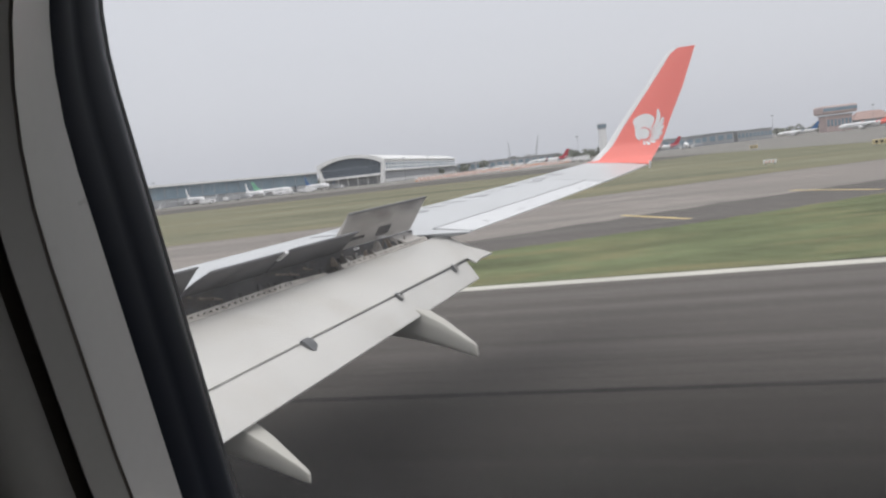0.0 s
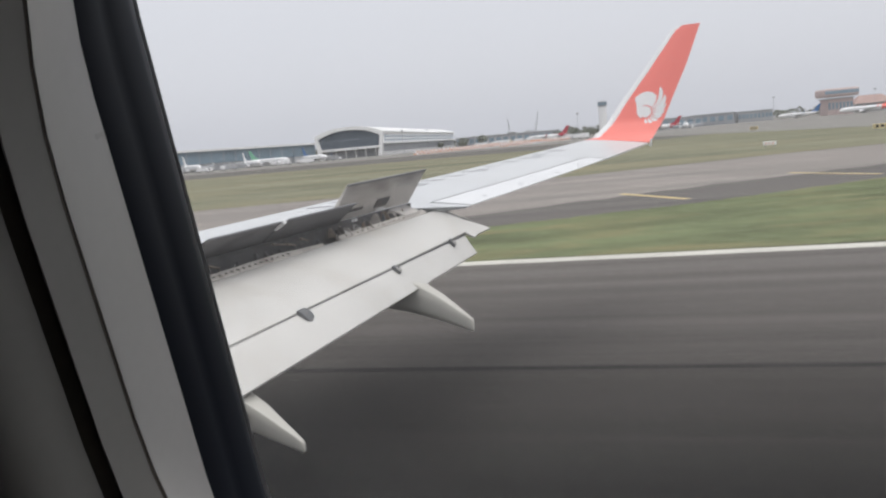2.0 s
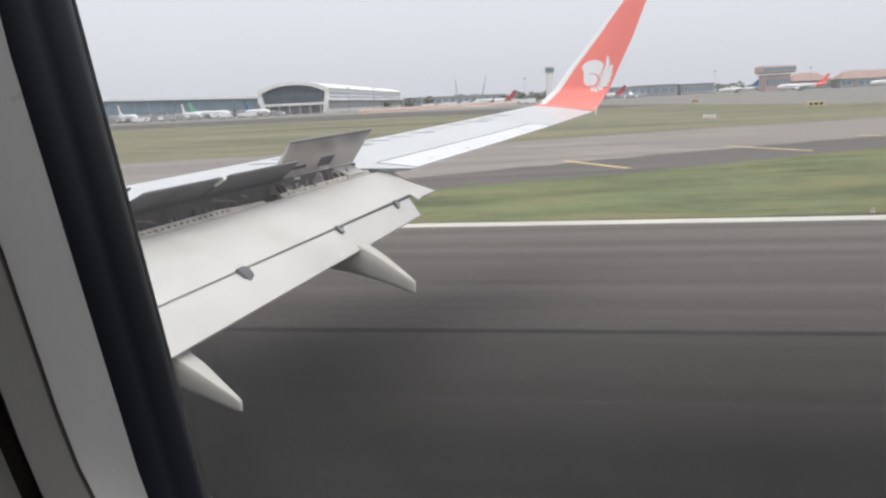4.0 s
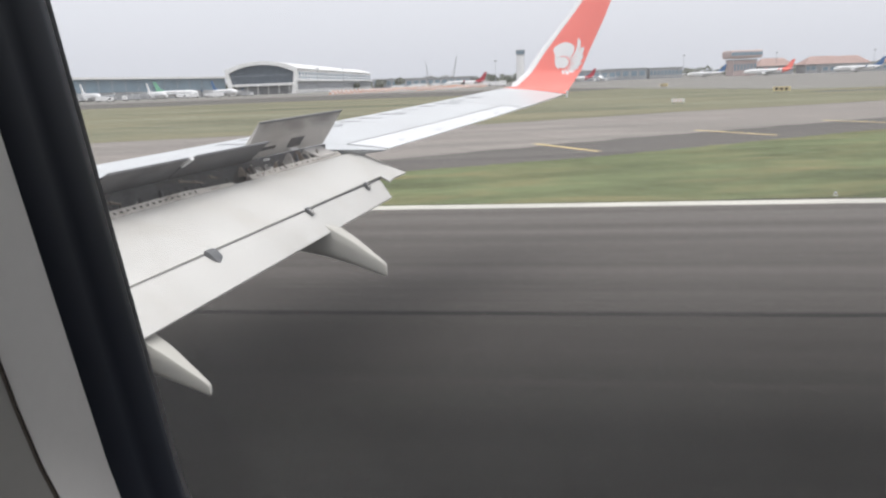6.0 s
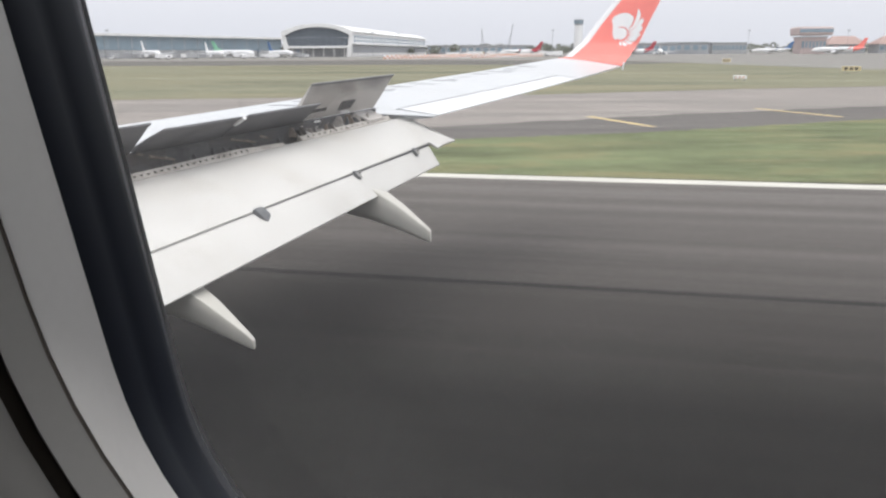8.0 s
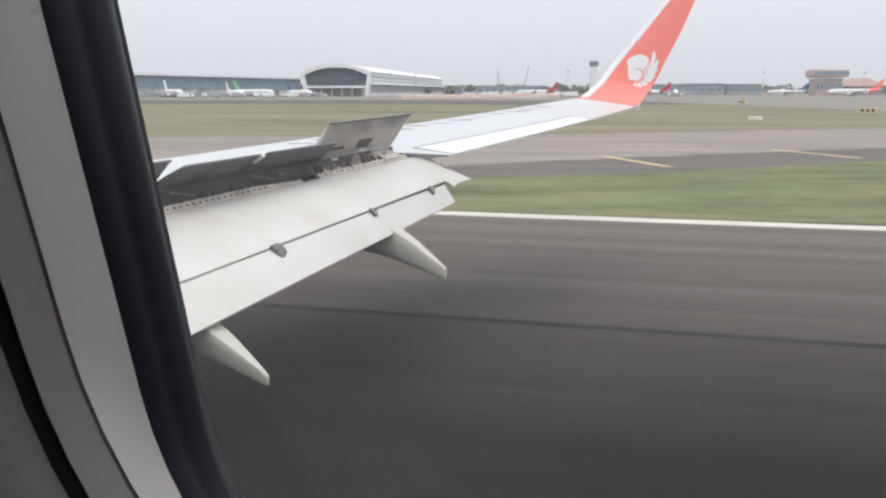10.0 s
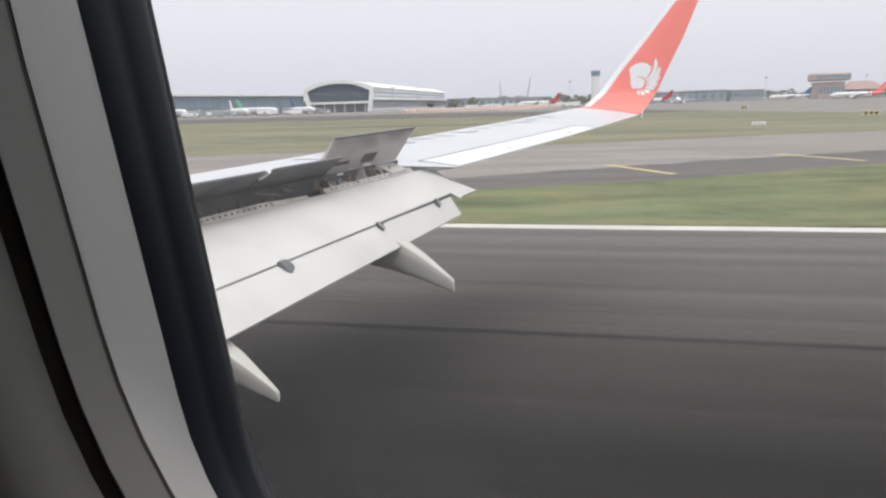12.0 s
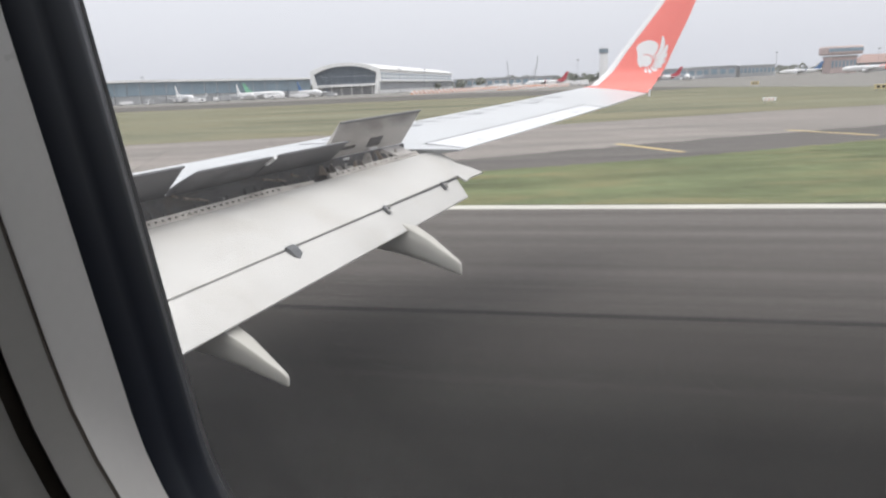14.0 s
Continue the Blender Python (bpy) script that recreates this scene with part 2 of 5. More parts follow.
def rear_darkened(m, color, start, end):
    """Darkens the colour towards the panel's upper, rear edge, broken up by noise."""
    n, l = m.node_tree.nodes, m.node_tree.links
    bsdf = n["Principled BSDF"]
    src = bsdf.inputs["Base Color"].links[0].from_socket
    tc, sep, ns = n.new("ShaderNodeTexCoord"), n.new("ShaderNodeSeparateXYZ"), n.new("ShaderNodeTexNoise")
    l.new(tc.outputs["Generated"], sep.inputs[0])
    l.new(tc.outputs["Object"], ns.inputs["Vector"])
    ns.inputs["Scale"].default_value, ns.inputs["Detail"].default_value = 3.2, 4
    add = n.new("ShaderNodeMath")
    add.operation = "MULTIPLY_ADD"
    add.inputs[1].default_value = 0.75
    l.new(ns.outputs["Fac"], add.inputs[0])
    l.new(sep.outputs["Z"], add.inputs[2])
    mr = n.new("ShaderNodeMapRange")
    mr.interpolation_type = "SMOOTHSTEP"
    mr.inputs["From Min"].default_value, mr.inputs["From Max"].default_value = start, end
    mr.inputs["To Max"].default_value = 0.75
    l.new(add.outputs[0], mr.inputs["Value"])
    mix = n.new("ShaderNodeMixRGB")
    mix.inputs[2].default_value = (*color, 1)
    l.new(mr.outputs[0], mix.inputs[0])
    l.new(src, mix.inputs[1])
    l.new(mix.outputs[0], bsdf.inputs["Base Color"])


rear_darkened(M["spoiler"], (0.17, 0.165, 0.165), 0.82, 1.4)


# mesh helpers
def mesh_ob(name, bm, material, smooth=False):
    me = bpy.data.meshes.new(name)
    bmesh.ops.recalc_face_normals(bm, faces=bm.faces)
    bm.to_mesh(me)
    bm.free()
    if material:
        me.materials.append(material)
    if smooth:
        me.shade_smooth()
        me.set_sharp_from_angle(angle=radians(35))
    return new(name, me)


def part(name, bm, material, parent, label="", smooth=False):
    ob = mesh_ob(name, bm, material, smooth)
    ob.parent = parent
    if label:
        tagged(ob, label)
    return ob


def group_at(name, m, label, category, group="", kind=""):
    e = new(name)
    e.empty_display_size = 0.3
    e.matrix_world = m
    return tagged(e, label, category, group, kind)


def box(bm, x0, x1, y0, y1, z0, z1, m=None):
    r = bmesh.ops.create_cube(bm, size=1)["verts"]
    for v in r:
        p = Vector((x0 + (v.co.x + 0.5) * (x1 - x0), y0 + (v.co.y + 0.5) * (y1 - y0), z0 + (v.co.z + 0.5) * (z1 - z0)))
        v.co = m @ p if m else p
    return r


def bar(bm, a, b, r, seg=8, r2=None):
    a, b = Vector(a), Vector(b)
    d = b - a
    mtx = Matrix.Translation((a + b) / 2) @ d.to_track_quat("Z", "Y").to_matrix().to_4x4()
    bmesh.ops.create_cone(bm, cap_ends=True, segments=seg, radius1=r, radius2=r if r2 is None else r2, depth=d.length, matrix=mtx)


def loft(bm, rings, caps=True):
    """Skin a run of closed rings of equal length."""
    vs = [[bm.verts.new(p) for p in ring] for ring in rings]
    n = len(vs[0])
    for a, b in zip(vs, vs[1:]):
        for i in range(n):
            bm.faces.new((a[i], a[(i + 1) % n], b[(i + 1) % n], b[i]))
    if caps:
        bm.faces.new(vs[0])
        bm.faces.new(vs[-1])
    return vs


def slab(bm, poly, z0, z1):
    """A flat polygon in plan, given thickness."""
    top = [bm.verts.new((x, y, z1)) for x, y in poly]
    low = [bm.verts.new((x, y, z0)) for x, y in poly]
    n = len(poly)
    bm.faces.new(top)
    bm.faces.new(low[::-1])
    for i in range(n):
        bm.faces.new((top[i], low[i], low[(i + 1) % n], top[(i + 1) % n]))


def lerp(a, b, t):
    return a + (b - a) * t


def table(rows, y):
    """Values interpolated between rows whose first entry is the key."""
    for a, b in zip(rows, rows[1:]):
        if y <= b[0]:
            break
    t = (y - a[0]) / (b[0] - a[0])
    return [lerp(p, q, t) for p, q in zip(a[1:], b[1:])]

# ground: one sheet of grass to the horizon, paving laid on it
def sheet(name, poly, z, material, label, category, thick=0.05):
    bm = bmesh.new()
    slab(bm, poly, z - thick, z)
    return tagged(mesh_ob(name, bm, material), label, category, kind="structure")


bm = bmesh.new()
bmesh.ops.create_grid(bm, x_segments=8, y_segments=8, size=4200)
for v in bm.verts:
    v.co.z = -0.03
tagged(mesh_ob("ground", bm, M["grass_dry"]), "olive dry mown grass of the airfield", "grass", kind="structure")

RUN = pose(0, 22.7, 0, 0, 0, -9.5)  # u along the runway edge, v across it


def uv(u, v):
    p = RUN @ Vector((u, v, 0))
    return p.x, p.y



def ragged(poly, amount, step, seed):
    """The outline with its straight edges broken into small uneven steps."""
    r = random.Random(seed)
    out = []
    for a, b in zip(poly, poly[1:] + poly[:1]):
        n = max(1, min(220, int(math.dist(a, b) / step)))
        for i in range(n):
            k = 0 if i == 0 else 1
            out.append((lerp(a[0], b[0], i / n) + k * r.gauss(0, amount), lerp(a[1], b[1], i / n) + k * r.gauss(0, amount)))
    return out


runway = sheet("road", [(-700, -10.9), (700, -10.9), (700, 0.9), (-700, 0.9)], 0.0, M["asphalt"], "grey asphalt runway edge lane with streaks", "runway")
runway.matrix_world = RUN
lane = sheet("road", ragged([(-700, -45), (700, -45), (700, -10.7), (60, -10.7), (-60, -10.7), (-700, -10.7)], 0.07, 4.0, 5), 0.003, M["inner_lane"], "dark asphalt runway lane, darkest away from the edge line", "runway")
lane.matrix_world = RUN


EDGE = [(-34, 28.55), (-14, 30.2), (-0.3, 32.6), (9.3, 35.7), (25.9, 43.6), (60, 57), (500, 196)]  # grass against the shoulder
SHOULDER = [(-40, 29.8), (-14, 33.8), (-0.3, 38.8), (11.8, 45.0), (31.8, 53.7), (70, 68.5), (500, 222)]  # shoulder against the concrete
FAR = [(-300, 101), (-60, 60.5), (-35, 60.0), (7, 67.0), (27, 75.5), (47, 81.0), (120, 110), (500, 262)]  # concrete against the far grass
taxiway = sheet("pavement", [(-300, 74.5), (-60, 33.6)] + [(x, y - 0.6) for x, y in SHOULDER] + FAR[::-1], 0.004, M["concrete"], "pale grey concrete taxiway", "taxiway", 0.03)
sheet("pavement", ragged([(x, y - 0.5) for x, y in EDGE] + SHOULDER[::-1], 0.16, 1.3, 1), 0.0125, M["shoulder"], "dark asphalt shoulder of the taxiway", "taxiway", 0.03)
sheet("ground", ragged([uv(500, 0.5), uv(-33.5, 0.42)] + EDGE, 0.09, 0.55, 2), 0.02, M["grass"], "green mown grass strip beside the runway", "grass", 0.05)
sheet("ground", ragged(FAR[:7] + [(120, 122), (-300, 122)], 0.12, 1.0, 3), 0.016, M["grass_dry"], "olive dry mown grass beyond the taxiway", "grass", 0.05)

def stripe(name, a, b, width, material, label, z=0.016):
    a, b = Vector((*a, 0)), Vector((*b, 0))
    d = (b - a).normalized()
    s = Vector((-d.y, d.x, 0)) * width / 2
    bm = bmesh.new()
    slab(bm, [tuple((p)[:2]) for p in (a - s, b - s, b + s, a + s)], z - 0.004, z)
    return tagged(mesh_ob(name, bm, material), label, "road marking", kind="structure")


stripe("trim", uv(-700, 0), uv(700, 0), 0.75, M["line"], "white painted runway edge line", 0.006)
for a, b in (((-4.9, 38.0), (-2.6, 32.6)), ((7.0, 44.1), (9.3, 37.9)), ((18.8, 49.9), (21.3, 43.4)), ((30.2, 54.6), (32.7, 48.3))):
    stripe("trim", a, b, 0.42, M["yellow"], "faded yellow shoulder stripe on asphalt", 0.02)
stripe("trim", uv(-700, -10.7), uv(700, -10.7), 0.2, M["joint"], "dark sealed paving joint along the runway", 0.0065)

# sealed joints between the concrete bays
BAYS = SHOULDER[:6] + [(160, 101), (150, 121)] + FAR[5:0:-1]


def inside(x, y, poly):
    hit = False
    for (ax, ay), (bx, by) in zip(poly, poly[1:] + poly[:1]):
        if (ay > y) != (by > y) and x < (bx - ax) * (y - ay) / (by - ay) + ax:
            hit = not hit
    return hit


bm = bmesh.new()
DIA = radians(17.5)
ex, ey = Vector((math.cos(DIA), math.sin(DIA))), Vector((-math.sin(DIA), math.cos(DIA)))
BAY = 7.5
for along, across in ((ex, ey), (ey, ex)):
    for k in range(-12, 26):
        run = []
        for i in range(-70, 200):
            p = Vector((-5, 42)) + across * (k * BAY) + along * i
            ok = inside(p.x, p.y, BAYS)
            if ok:
                run.append(p)
            if (not ok or i == 199) and run:
                if len(run) > 2:
                    s = across * 0.05
                    slab(bm, [tuple(q) for q in (run[0] - s, run[-1] - s, run[-1] + s, run[0] + s)], 0.003, 0.006)
                run = []
tagged(mesh_ob("trim", bm, M["joint_pale"]), "grey sealed joints between concrete bays", "joint", kind="structure")


def trimmed(poly, origin, normal):
    """The part of an outline that lies on the normal's side of a line."""
    out = []
    for p, q in zip(poly, poly[1:] + poly[:1]):
        dp, dq = (p - origin).dot(normal), (q - origin).dot(normal)
        if dp >= 0:
            out.append(p)
        if (dp >= 0) != (dq >= 0):
            out.append(p.lerp(q, dp / (dp - dq)))
    return out


OUTLINE = [Vector(p) for p in BAYS]
for i in range(-10, 26):
    for k in range(-12, 26):
        low = Vector((-5, 42)) + ex * (i * BAY + 0.035) + ey * (k * BAY + 0.035)
        high = Vector((-5, 42)) + ex * ((i + 1) * BAY - 0.035) + ey * ((k + 1) * BAY - 0.035)
        poly = trimmed(trimmed(trimmed(trimmed(OUTLINE, low, ex), low, ey), high, -ex), high, -ey)
        area = sum(p.x * q.y - q.x * p.y for p, q in zip(poly, poly[1:] + poly[:1])) / 2
        if abs(area) < 0.6:
            continue
        bm = bmesh.new()
        slab(bm, [tuple(p) for p in poly], -0.01, 0.0085)
        bay_piece = mesh_ob("concrete_bay", bm, M["bay"])
        bay_piece.parent = taxiway

# the aircraft: wing in landing setting, seen from a seat behind it
plane = group_at("airliner", PLANE, "white jet airliner with raised spoilers, lowered flaps and red winglet", "aircraft")


def bow(y):
    """How far the wing sags below a straight line from root to tip."""
    k = min(1, max(0, (15.5 - y) / 4.5))
    return 0.048 * k * (2 - k)


def crest(y):
    return -2.73 - 0.532 * (15.5 - y), -0.155 - 0.091 * (15.5 - y) - bow(y)


def trailing(y):
    return -1.53 - 0.329 * (15.6 - y), -0.30 - 0.089 * (15.6 - y) - bow(y)


def hinge_line(y):
    return -4.25 - 0.44 * (9.4 - y), -0.73 - 0.085 * (9.4 - y)


def upper(y, x):
    """Height of the upper skin."""
    (xc, zc), (xt, zt) = crest(y), trailing(y)
    t = (x - xc) / (xt - xc)
    return lerp(zc, zt, t) + 0.16 * t * (1 - t) * (1 - 0.6 * max(0, (y - 9) / 6.5))


def wing_ring(y, x_end, n=10):
    xc, zc = crest(y)
    k = 1 - (y / 15.5) * 0.65
    nose = 1.0 * k
    th = 0.55 * k
    top = [(x_end + (xc - x_end) * i / n) for i in range(n + 1)]
    ring = [(x, y, upper(y, x)) for x in top]
    for a in range(1, 9):
        t = a / 8 * math.pi / 2
        ring.append((xc - nose * math.sin(t), y, zc - th * 0.45 * (1 - math.cos(t))))
    zl = zc - th
    for a in range(1, 6):
        t = a / 5 * math.pi / 2
        ring.append((xc - nose * math.cos(t), y, zc - th * 0.45 - (th * 0.55) * math.sin(t)))
    ze = upper(y, x_end)
    low_end = ze - max(0.02, th * 0.75 * min(1, abs(trailing(y)[0] - x_end) / 1.0))
    ring.append((lerp(xc, x_end, 0.5), y, lerp(zl, low_end, 0.4)))
    ring.append((x_end, y, low_end))
    return ring


# inner wing ends at the rear spar, under the spoilers; outer wing runs to the aileron
bm = bmesh.new()
loft(bm, [wing_ring(y, hinge_line(y)[0]) for y in (0.55, 2, 3.5, 5, 6.5, 8, 9.34)])
wing = part("wing", bm, M["wing"], plane, "pale grey painted metal wing skin with worn streaks", True)


def ail_x(y):
    return trailing(y)[0] - lerp(0.62, 0.36, (y - 9.8) / 4)


bm = bmesh.new()
(xh, zh), (xt, zt) = hinge_line(9.345), trailing(9.345)
slant = []
for x, y, z in wing_ring(9.345, xt):  # this edge runs outboard from the spar to the trailing edge
    k = 0.36 * min(1, max(0, (x - xh) / (xt - xh)))
    slant.append((x + 0.329 * k, y + k, z + 0.089 * k))
loft(bm, [slant, wing_ring(9.78, trailing(9.78)[0])])
loft(bm, [wing_ring(y, ail_x(y)) for y in (9.785, 11, 12.4, 13.75)])
loft(bm, [wing_ring(y, trailing(y)[0]) for y in (13.76, 14.6, 15.5)])
part("outer_wing", bm, M["wing"], plane, "", True)
bm = bmesh.new()
rings = []
for y in (9.83, 11, 12.4, 13.70):
    x0, x1 = ail_x(y) + 0.025, trailing(y)[0]
    ring = [(lerp(x0, x1, i / 5), y, upper(y, lerp(x0, x1, i / 5)) + 0.006 * (1 - i / 5)) for i in range(6)]
    ring += [(x1, y, upper(y, x1) - 0.012), (x0, y, upper(y, x0) - 0.13)]
    rings.append(ring)
loft(bm, rings)
part("aileron", bm, M["aileron"], plane, "white aileron along the trailing edge", True)

# winglet
WL = [(-0.25, 15.5, -2.90, -1.52, 0.11), (-0.13, 15.72, -2.71, -1.43, 0.10), (0.15, 15.90, -2.41, -1.265, 0.09), (0.55, 16.0, -2.13, -1.10, 0.08), (1.2, 16.14, -1.61, -0.81, 0.06), (1.90, 16.29, -1.07, -0.555, 0.04), (1.99, 16.31, -0.92, -0.52, 0.03)]


def winglet_ring(row):
    z, y, a, b, t = row
    n = 10
    ring = []
    for sgn in (-1, 1):
        for i in range(n + 1):
            u = i / n if sgn < 0 else 1 - i / n
            th = t * (1.4 * math.sqrt(max(u, 0)) * (1 - u) + 0.04) * 0.9
            ring.append((lerp(a, b, u), y + sgn * th * (0.3 if z < -0.2 else 1), z + (0.06 - 0.11 * u if z < -0.2 else 0) - (sgn * th * 0.8 if z < -0.2 else 0)))
    return ring


def winglet_rows():
    out = []
    for a, b in zip(WL, WL[1:]):
        for i in range(4):
            out.append([lerp(p, q, i / 4) for p, q in zip(a, b)])
    return out + [list(WL[-1])]


bm = bmesh.new()
loft(bm, [winglet_ring(r) for r in winglet_rows()])
winglet = part("winglet", bm, M["red"], plane, "red upswept winglet with a white emblem", True)
bm = bmesh.new()
rings = []
for z, y, a, b, t in winglet_rows()[4:]:
    c = 0.105 * (b - a) + 0.015
    rings.append([(a - 0.012, y, z), (a + c * 0.3, y - t * 0.42, z), (a + c, y - t * 0.47, z), (a + c, y + t * 0.47, z), (a + c * 0.3, y + t * 0.42, z)])
loft(bm, rings)
part("leading_edge", bm, M["white"], winglet, "white metal leading edge", True)


def winglet_face(x, z, lift=0.006):
    """A point on the winglet's inner face."""
    y, a, b, t = table(WL, z)
    u = min(1, max(0, (x - a) / (b - a)))
    return Vector((x, y - t * (1.4 * math.sqrt(u) * (1 - u) + 0.04) * 0.9 - lift, z))


def decal(bm, pts):
    bm.faces.new([bm.verts.new((x, 0, z)) for x, z in pts])
    bmesh.ops.triangulate(bm, faces=bm.faces[:])
    bmesh.ops.subdivide_edges(bm, edges=bm.edges[:], cuts=2, use_grid_fill=True)
    for v in bm.verts:
        v.co = winglet_face(v.co.x, v.co.z, 0.007)


# emblem: a rounded crest over a disc, with a fan of curved feathers, as plain shapes
EX, EZ, ES = -1.635, 0.32, 0.0038


def emblem_feather(a0, a1, r0, r1, w):
    left, right = [], []
    n = 12
    for i in range(n + 1):
        t = i / n
        a, r = radians(lerp(a0, a1, t ** 1.2)), lerp(r0, r1, t)
        half = w * (0.22 + 0.78 * min(1, t / 0.6)) * math.sqrt(max(0.0, 1 - max(0, (t - 0.72) / 0.28) ** 2))
        cx, cz = r * math.cos(a), r * math.sin(a)
        left.append((EX + ES * (cx - half * math.sin(a)), EZ + ES * (cz + half * math.cos(a))))
        right.append((EX + ES * (cx + half * math.sin(a)), EZ + ES * (cz - half * math.cos(a))))
    bm = bmesh.new()
    decal(bm, right + left[-2::-1])
    part("emblem_feather", bm, M["white"], winglet, "white feather of the emblem")


for a0, a1, r1, w in ((22, 57, 151, 12.5), (8, 36, 134, 12.0), (-6, 17, 114, 11), (-21, -2, 101, 10.5), (-36, -20, 90, 9.5), (-53, -41, 80, 8.5), (-72, -64, 72, 8), (-92, -86, 62, 7)):
    emblem_feather(a0, a1, 37, r1, w)
bm = bmesh.new()
decal(bm, [(EX + ES * x, EZ + ES * z) for x, z in ((-54, 70), (-44, 87), (-18, 101), (13, 108), (40, 100), (57, 86), (61, 68), (54, 48), (43, 31), (33, 17), (24, 29), (6, 36), (-14, 33), (-30, 20), (-38, 2), (-33, -22), (-22, -37), (-38, -21), (-45, 0), (-44, 24), (-32, 36), (-45, 43), (-47, 48), (-34, 55), (-52, 59))])
part("emblem_crest", bm, M["white"], winglet, "white crest of the emblem")
bm = bmesh.new()
decal(bm, [(EX + ES * 31 * math.cos(2 * math.pi * i / 28), EZ + ES * 31 * math.sin(2 * math.pi * i / 28)) for i in range(28)])
part("emblem_disc", bm, M["white"], winglet, "white disc of the emblem")
bm = bmesh.new()
bar(bm, (-1.525, 15.48, -0.38), (-1.505, 15.48, -0.24), 0.02)
part("tail_light", bm, M["white"], winglet, "small white light housing")


# flaps: a cambered main flap and a smaller aft flap, both lowered
def flap_nose(y):
    return -3.86 - 0.404 * (9.7 - y), -0.88 - 0.104 * (9.7 - y)


def flap_gap(y):
    return -5.43 + 0.2126 * y, -1.17 - 0.105 * (9.7 - y)


def flap_end(y):
    return -4.64 + 0.145 * y, -1.478 - 0.105 * (9.5 - y)


def main_top(y, t):
    (x0, z0), (x1, z1) = flap_nose(y), flap_gap(y)
    c = x1 - x0
    return lerp(x0, x1, t), lerp(z0, z1, t) + 0.26 * c * t ** 0.75 * (1 - t) * 0.62


def main_ring(y, reach=0.0):
    n = 14
    ring = []
    for i in range(n + 1):
        x, z = main_top(y, i / n)
        k = reach * max(0, (i / n - 0.4) / 0.6) ** 1.5
        ring.append((x + k, y, z - 0.72 * k))
    x1, z1 = flap_gap(y)
    ring.append((x1 - 0.005 + reach, y, z1 - 0.018 - 0.72 * reach))
    for t in (0.8, 0.55, 0.3, 0.1):
        x, z = main_top(y, t)
        ring.append((x, y, z - 0.20 * (1 - t) ** 0.7 - 0.02))
    x0, z0 = flap_nose(y)
    ring.append((x0 - 0.06, y, z0 - 0.12))
    ring.append((x0 - 0.04, y, z0 - 0.04))
    return ring


bm = bmesh.new()
rings = [main_ring(y) for y in (1.2, 2.4, 3.6, 4.8, 6.0, 7.2, 8.4, 9.2, 9.44)] + [main_ring(9.47, 0.11), main_ring(9.62, 0.09)]
last = [list(p) for p in main_ring(9.70, 0.05)]
for i in range(10, 18):  # the raked outer corner
    k = (i - 9) / 5 if i <= 14 else 1
    last[i][1] += 0.16 * min(1, k)
    last[i][0] += 0.12 * min(1, k)
loft(bm, rings + [[tuple(p) for p in last]])
main_flap = part("main_flap", bm, M["flap"], plane, "off-white main flap, lowered, stained with grime", True)


def aft_ring(y):
    (xg, zg), (xe, ze) = flap_gap(y), flap_end(y)
    xs, zs = xg - 0.035, zg - 0.014
    n = 8
    ring = []
    for i in range(n + 1):
        t = i / n
        ring.append((lerp(xs, xe, t), y, lerp(zs, ze, t) + 0.28 * (xe - xs) * t ** 0.6 * (1 - t) * 0.55))
    ring.append((xe - 0.004, y, ze - 0.014))
    for t in (0.7, 0.35, 0.08):
        ring.append((lerp(xs, xe, t), y, lerp(zs, ze, t) - 0.07 * (1 - t)))
    return ring


bm = bmesh.new()
loft(bm, [aft_ring(y) for y in (1.2, 2.5, 4, 5.5, 7, 8.3, 9.42)])
part("aft_flap", bm, M["flap"], plane, "off-white aft flap hanging below the main flap", True)

# small hinges in the flap gap: a dark recess with a pale loop of metal round it
for y, big in ((4.55, 1.5), (6.27, 1.45), (7.83, 1.0), (9.07, 1.0)):
    (xg, zg), (xe, ze) = flap_gap(y), flap_end(y)
    down = Vector((xe - xg, 0, ze - zg)).normalized()
    out = Vector((-down.z, 0, down.x))
    bm = bmesh.new()
    rings = []
    for i in range(7):
        t = i / 6
        w = big * (0.05 if big > 1.2 else 0.042) * math.sqrt(max(0.05, 1 - max(0, (t - 0.45) / 0.55) ** 2))
        p = Vector((xg - 0.02, y, zg)) + down * (0.135 * big * t) + out * (0.020 * big * math.sin(math.pi * min(1, 0.25 + t * 0.75)))
        rings.append([p + Vector((0, -w, 0)), p + Vector((0, w, 0)), p + Vector((0, w, 0)) - out * 0.05, p + Vector((0, -w, 0)) - out * 0.05])
    loft(bm, rings)
    hinge = part("hinge", bm, M["hinge"], plane, "small grey hinge in the flap gap", True)
    if y < 7:
        continue
    bm = bmesh.new()
    loop = [Vector((xg, y, zg)) + down * big * (0.05 + 0.052 * math.sin(a)) + out * 0.022 * big + Vector((0, 0.034 * big * math.cos(a), 0)) for a in [radians(200 - 220 * i / 10) for i in range(11)]]
    for p, q in zip(loop, loop[1:]):
        bar(bm, p, q, 0.010, 8)
    part("loop", bm, M["flap"], hinge, "pale metal loop")
    bm = bmesh.new()
    bar(bm, Vector((xg, y - 0.03, zg)) + down * 0.045 + out * 0.02, Vector((xg, y + 0.03, zg)) + down * 0.045 + out * 0.02, 0.012)
    part("pin", bm, M["hole"], hinge)

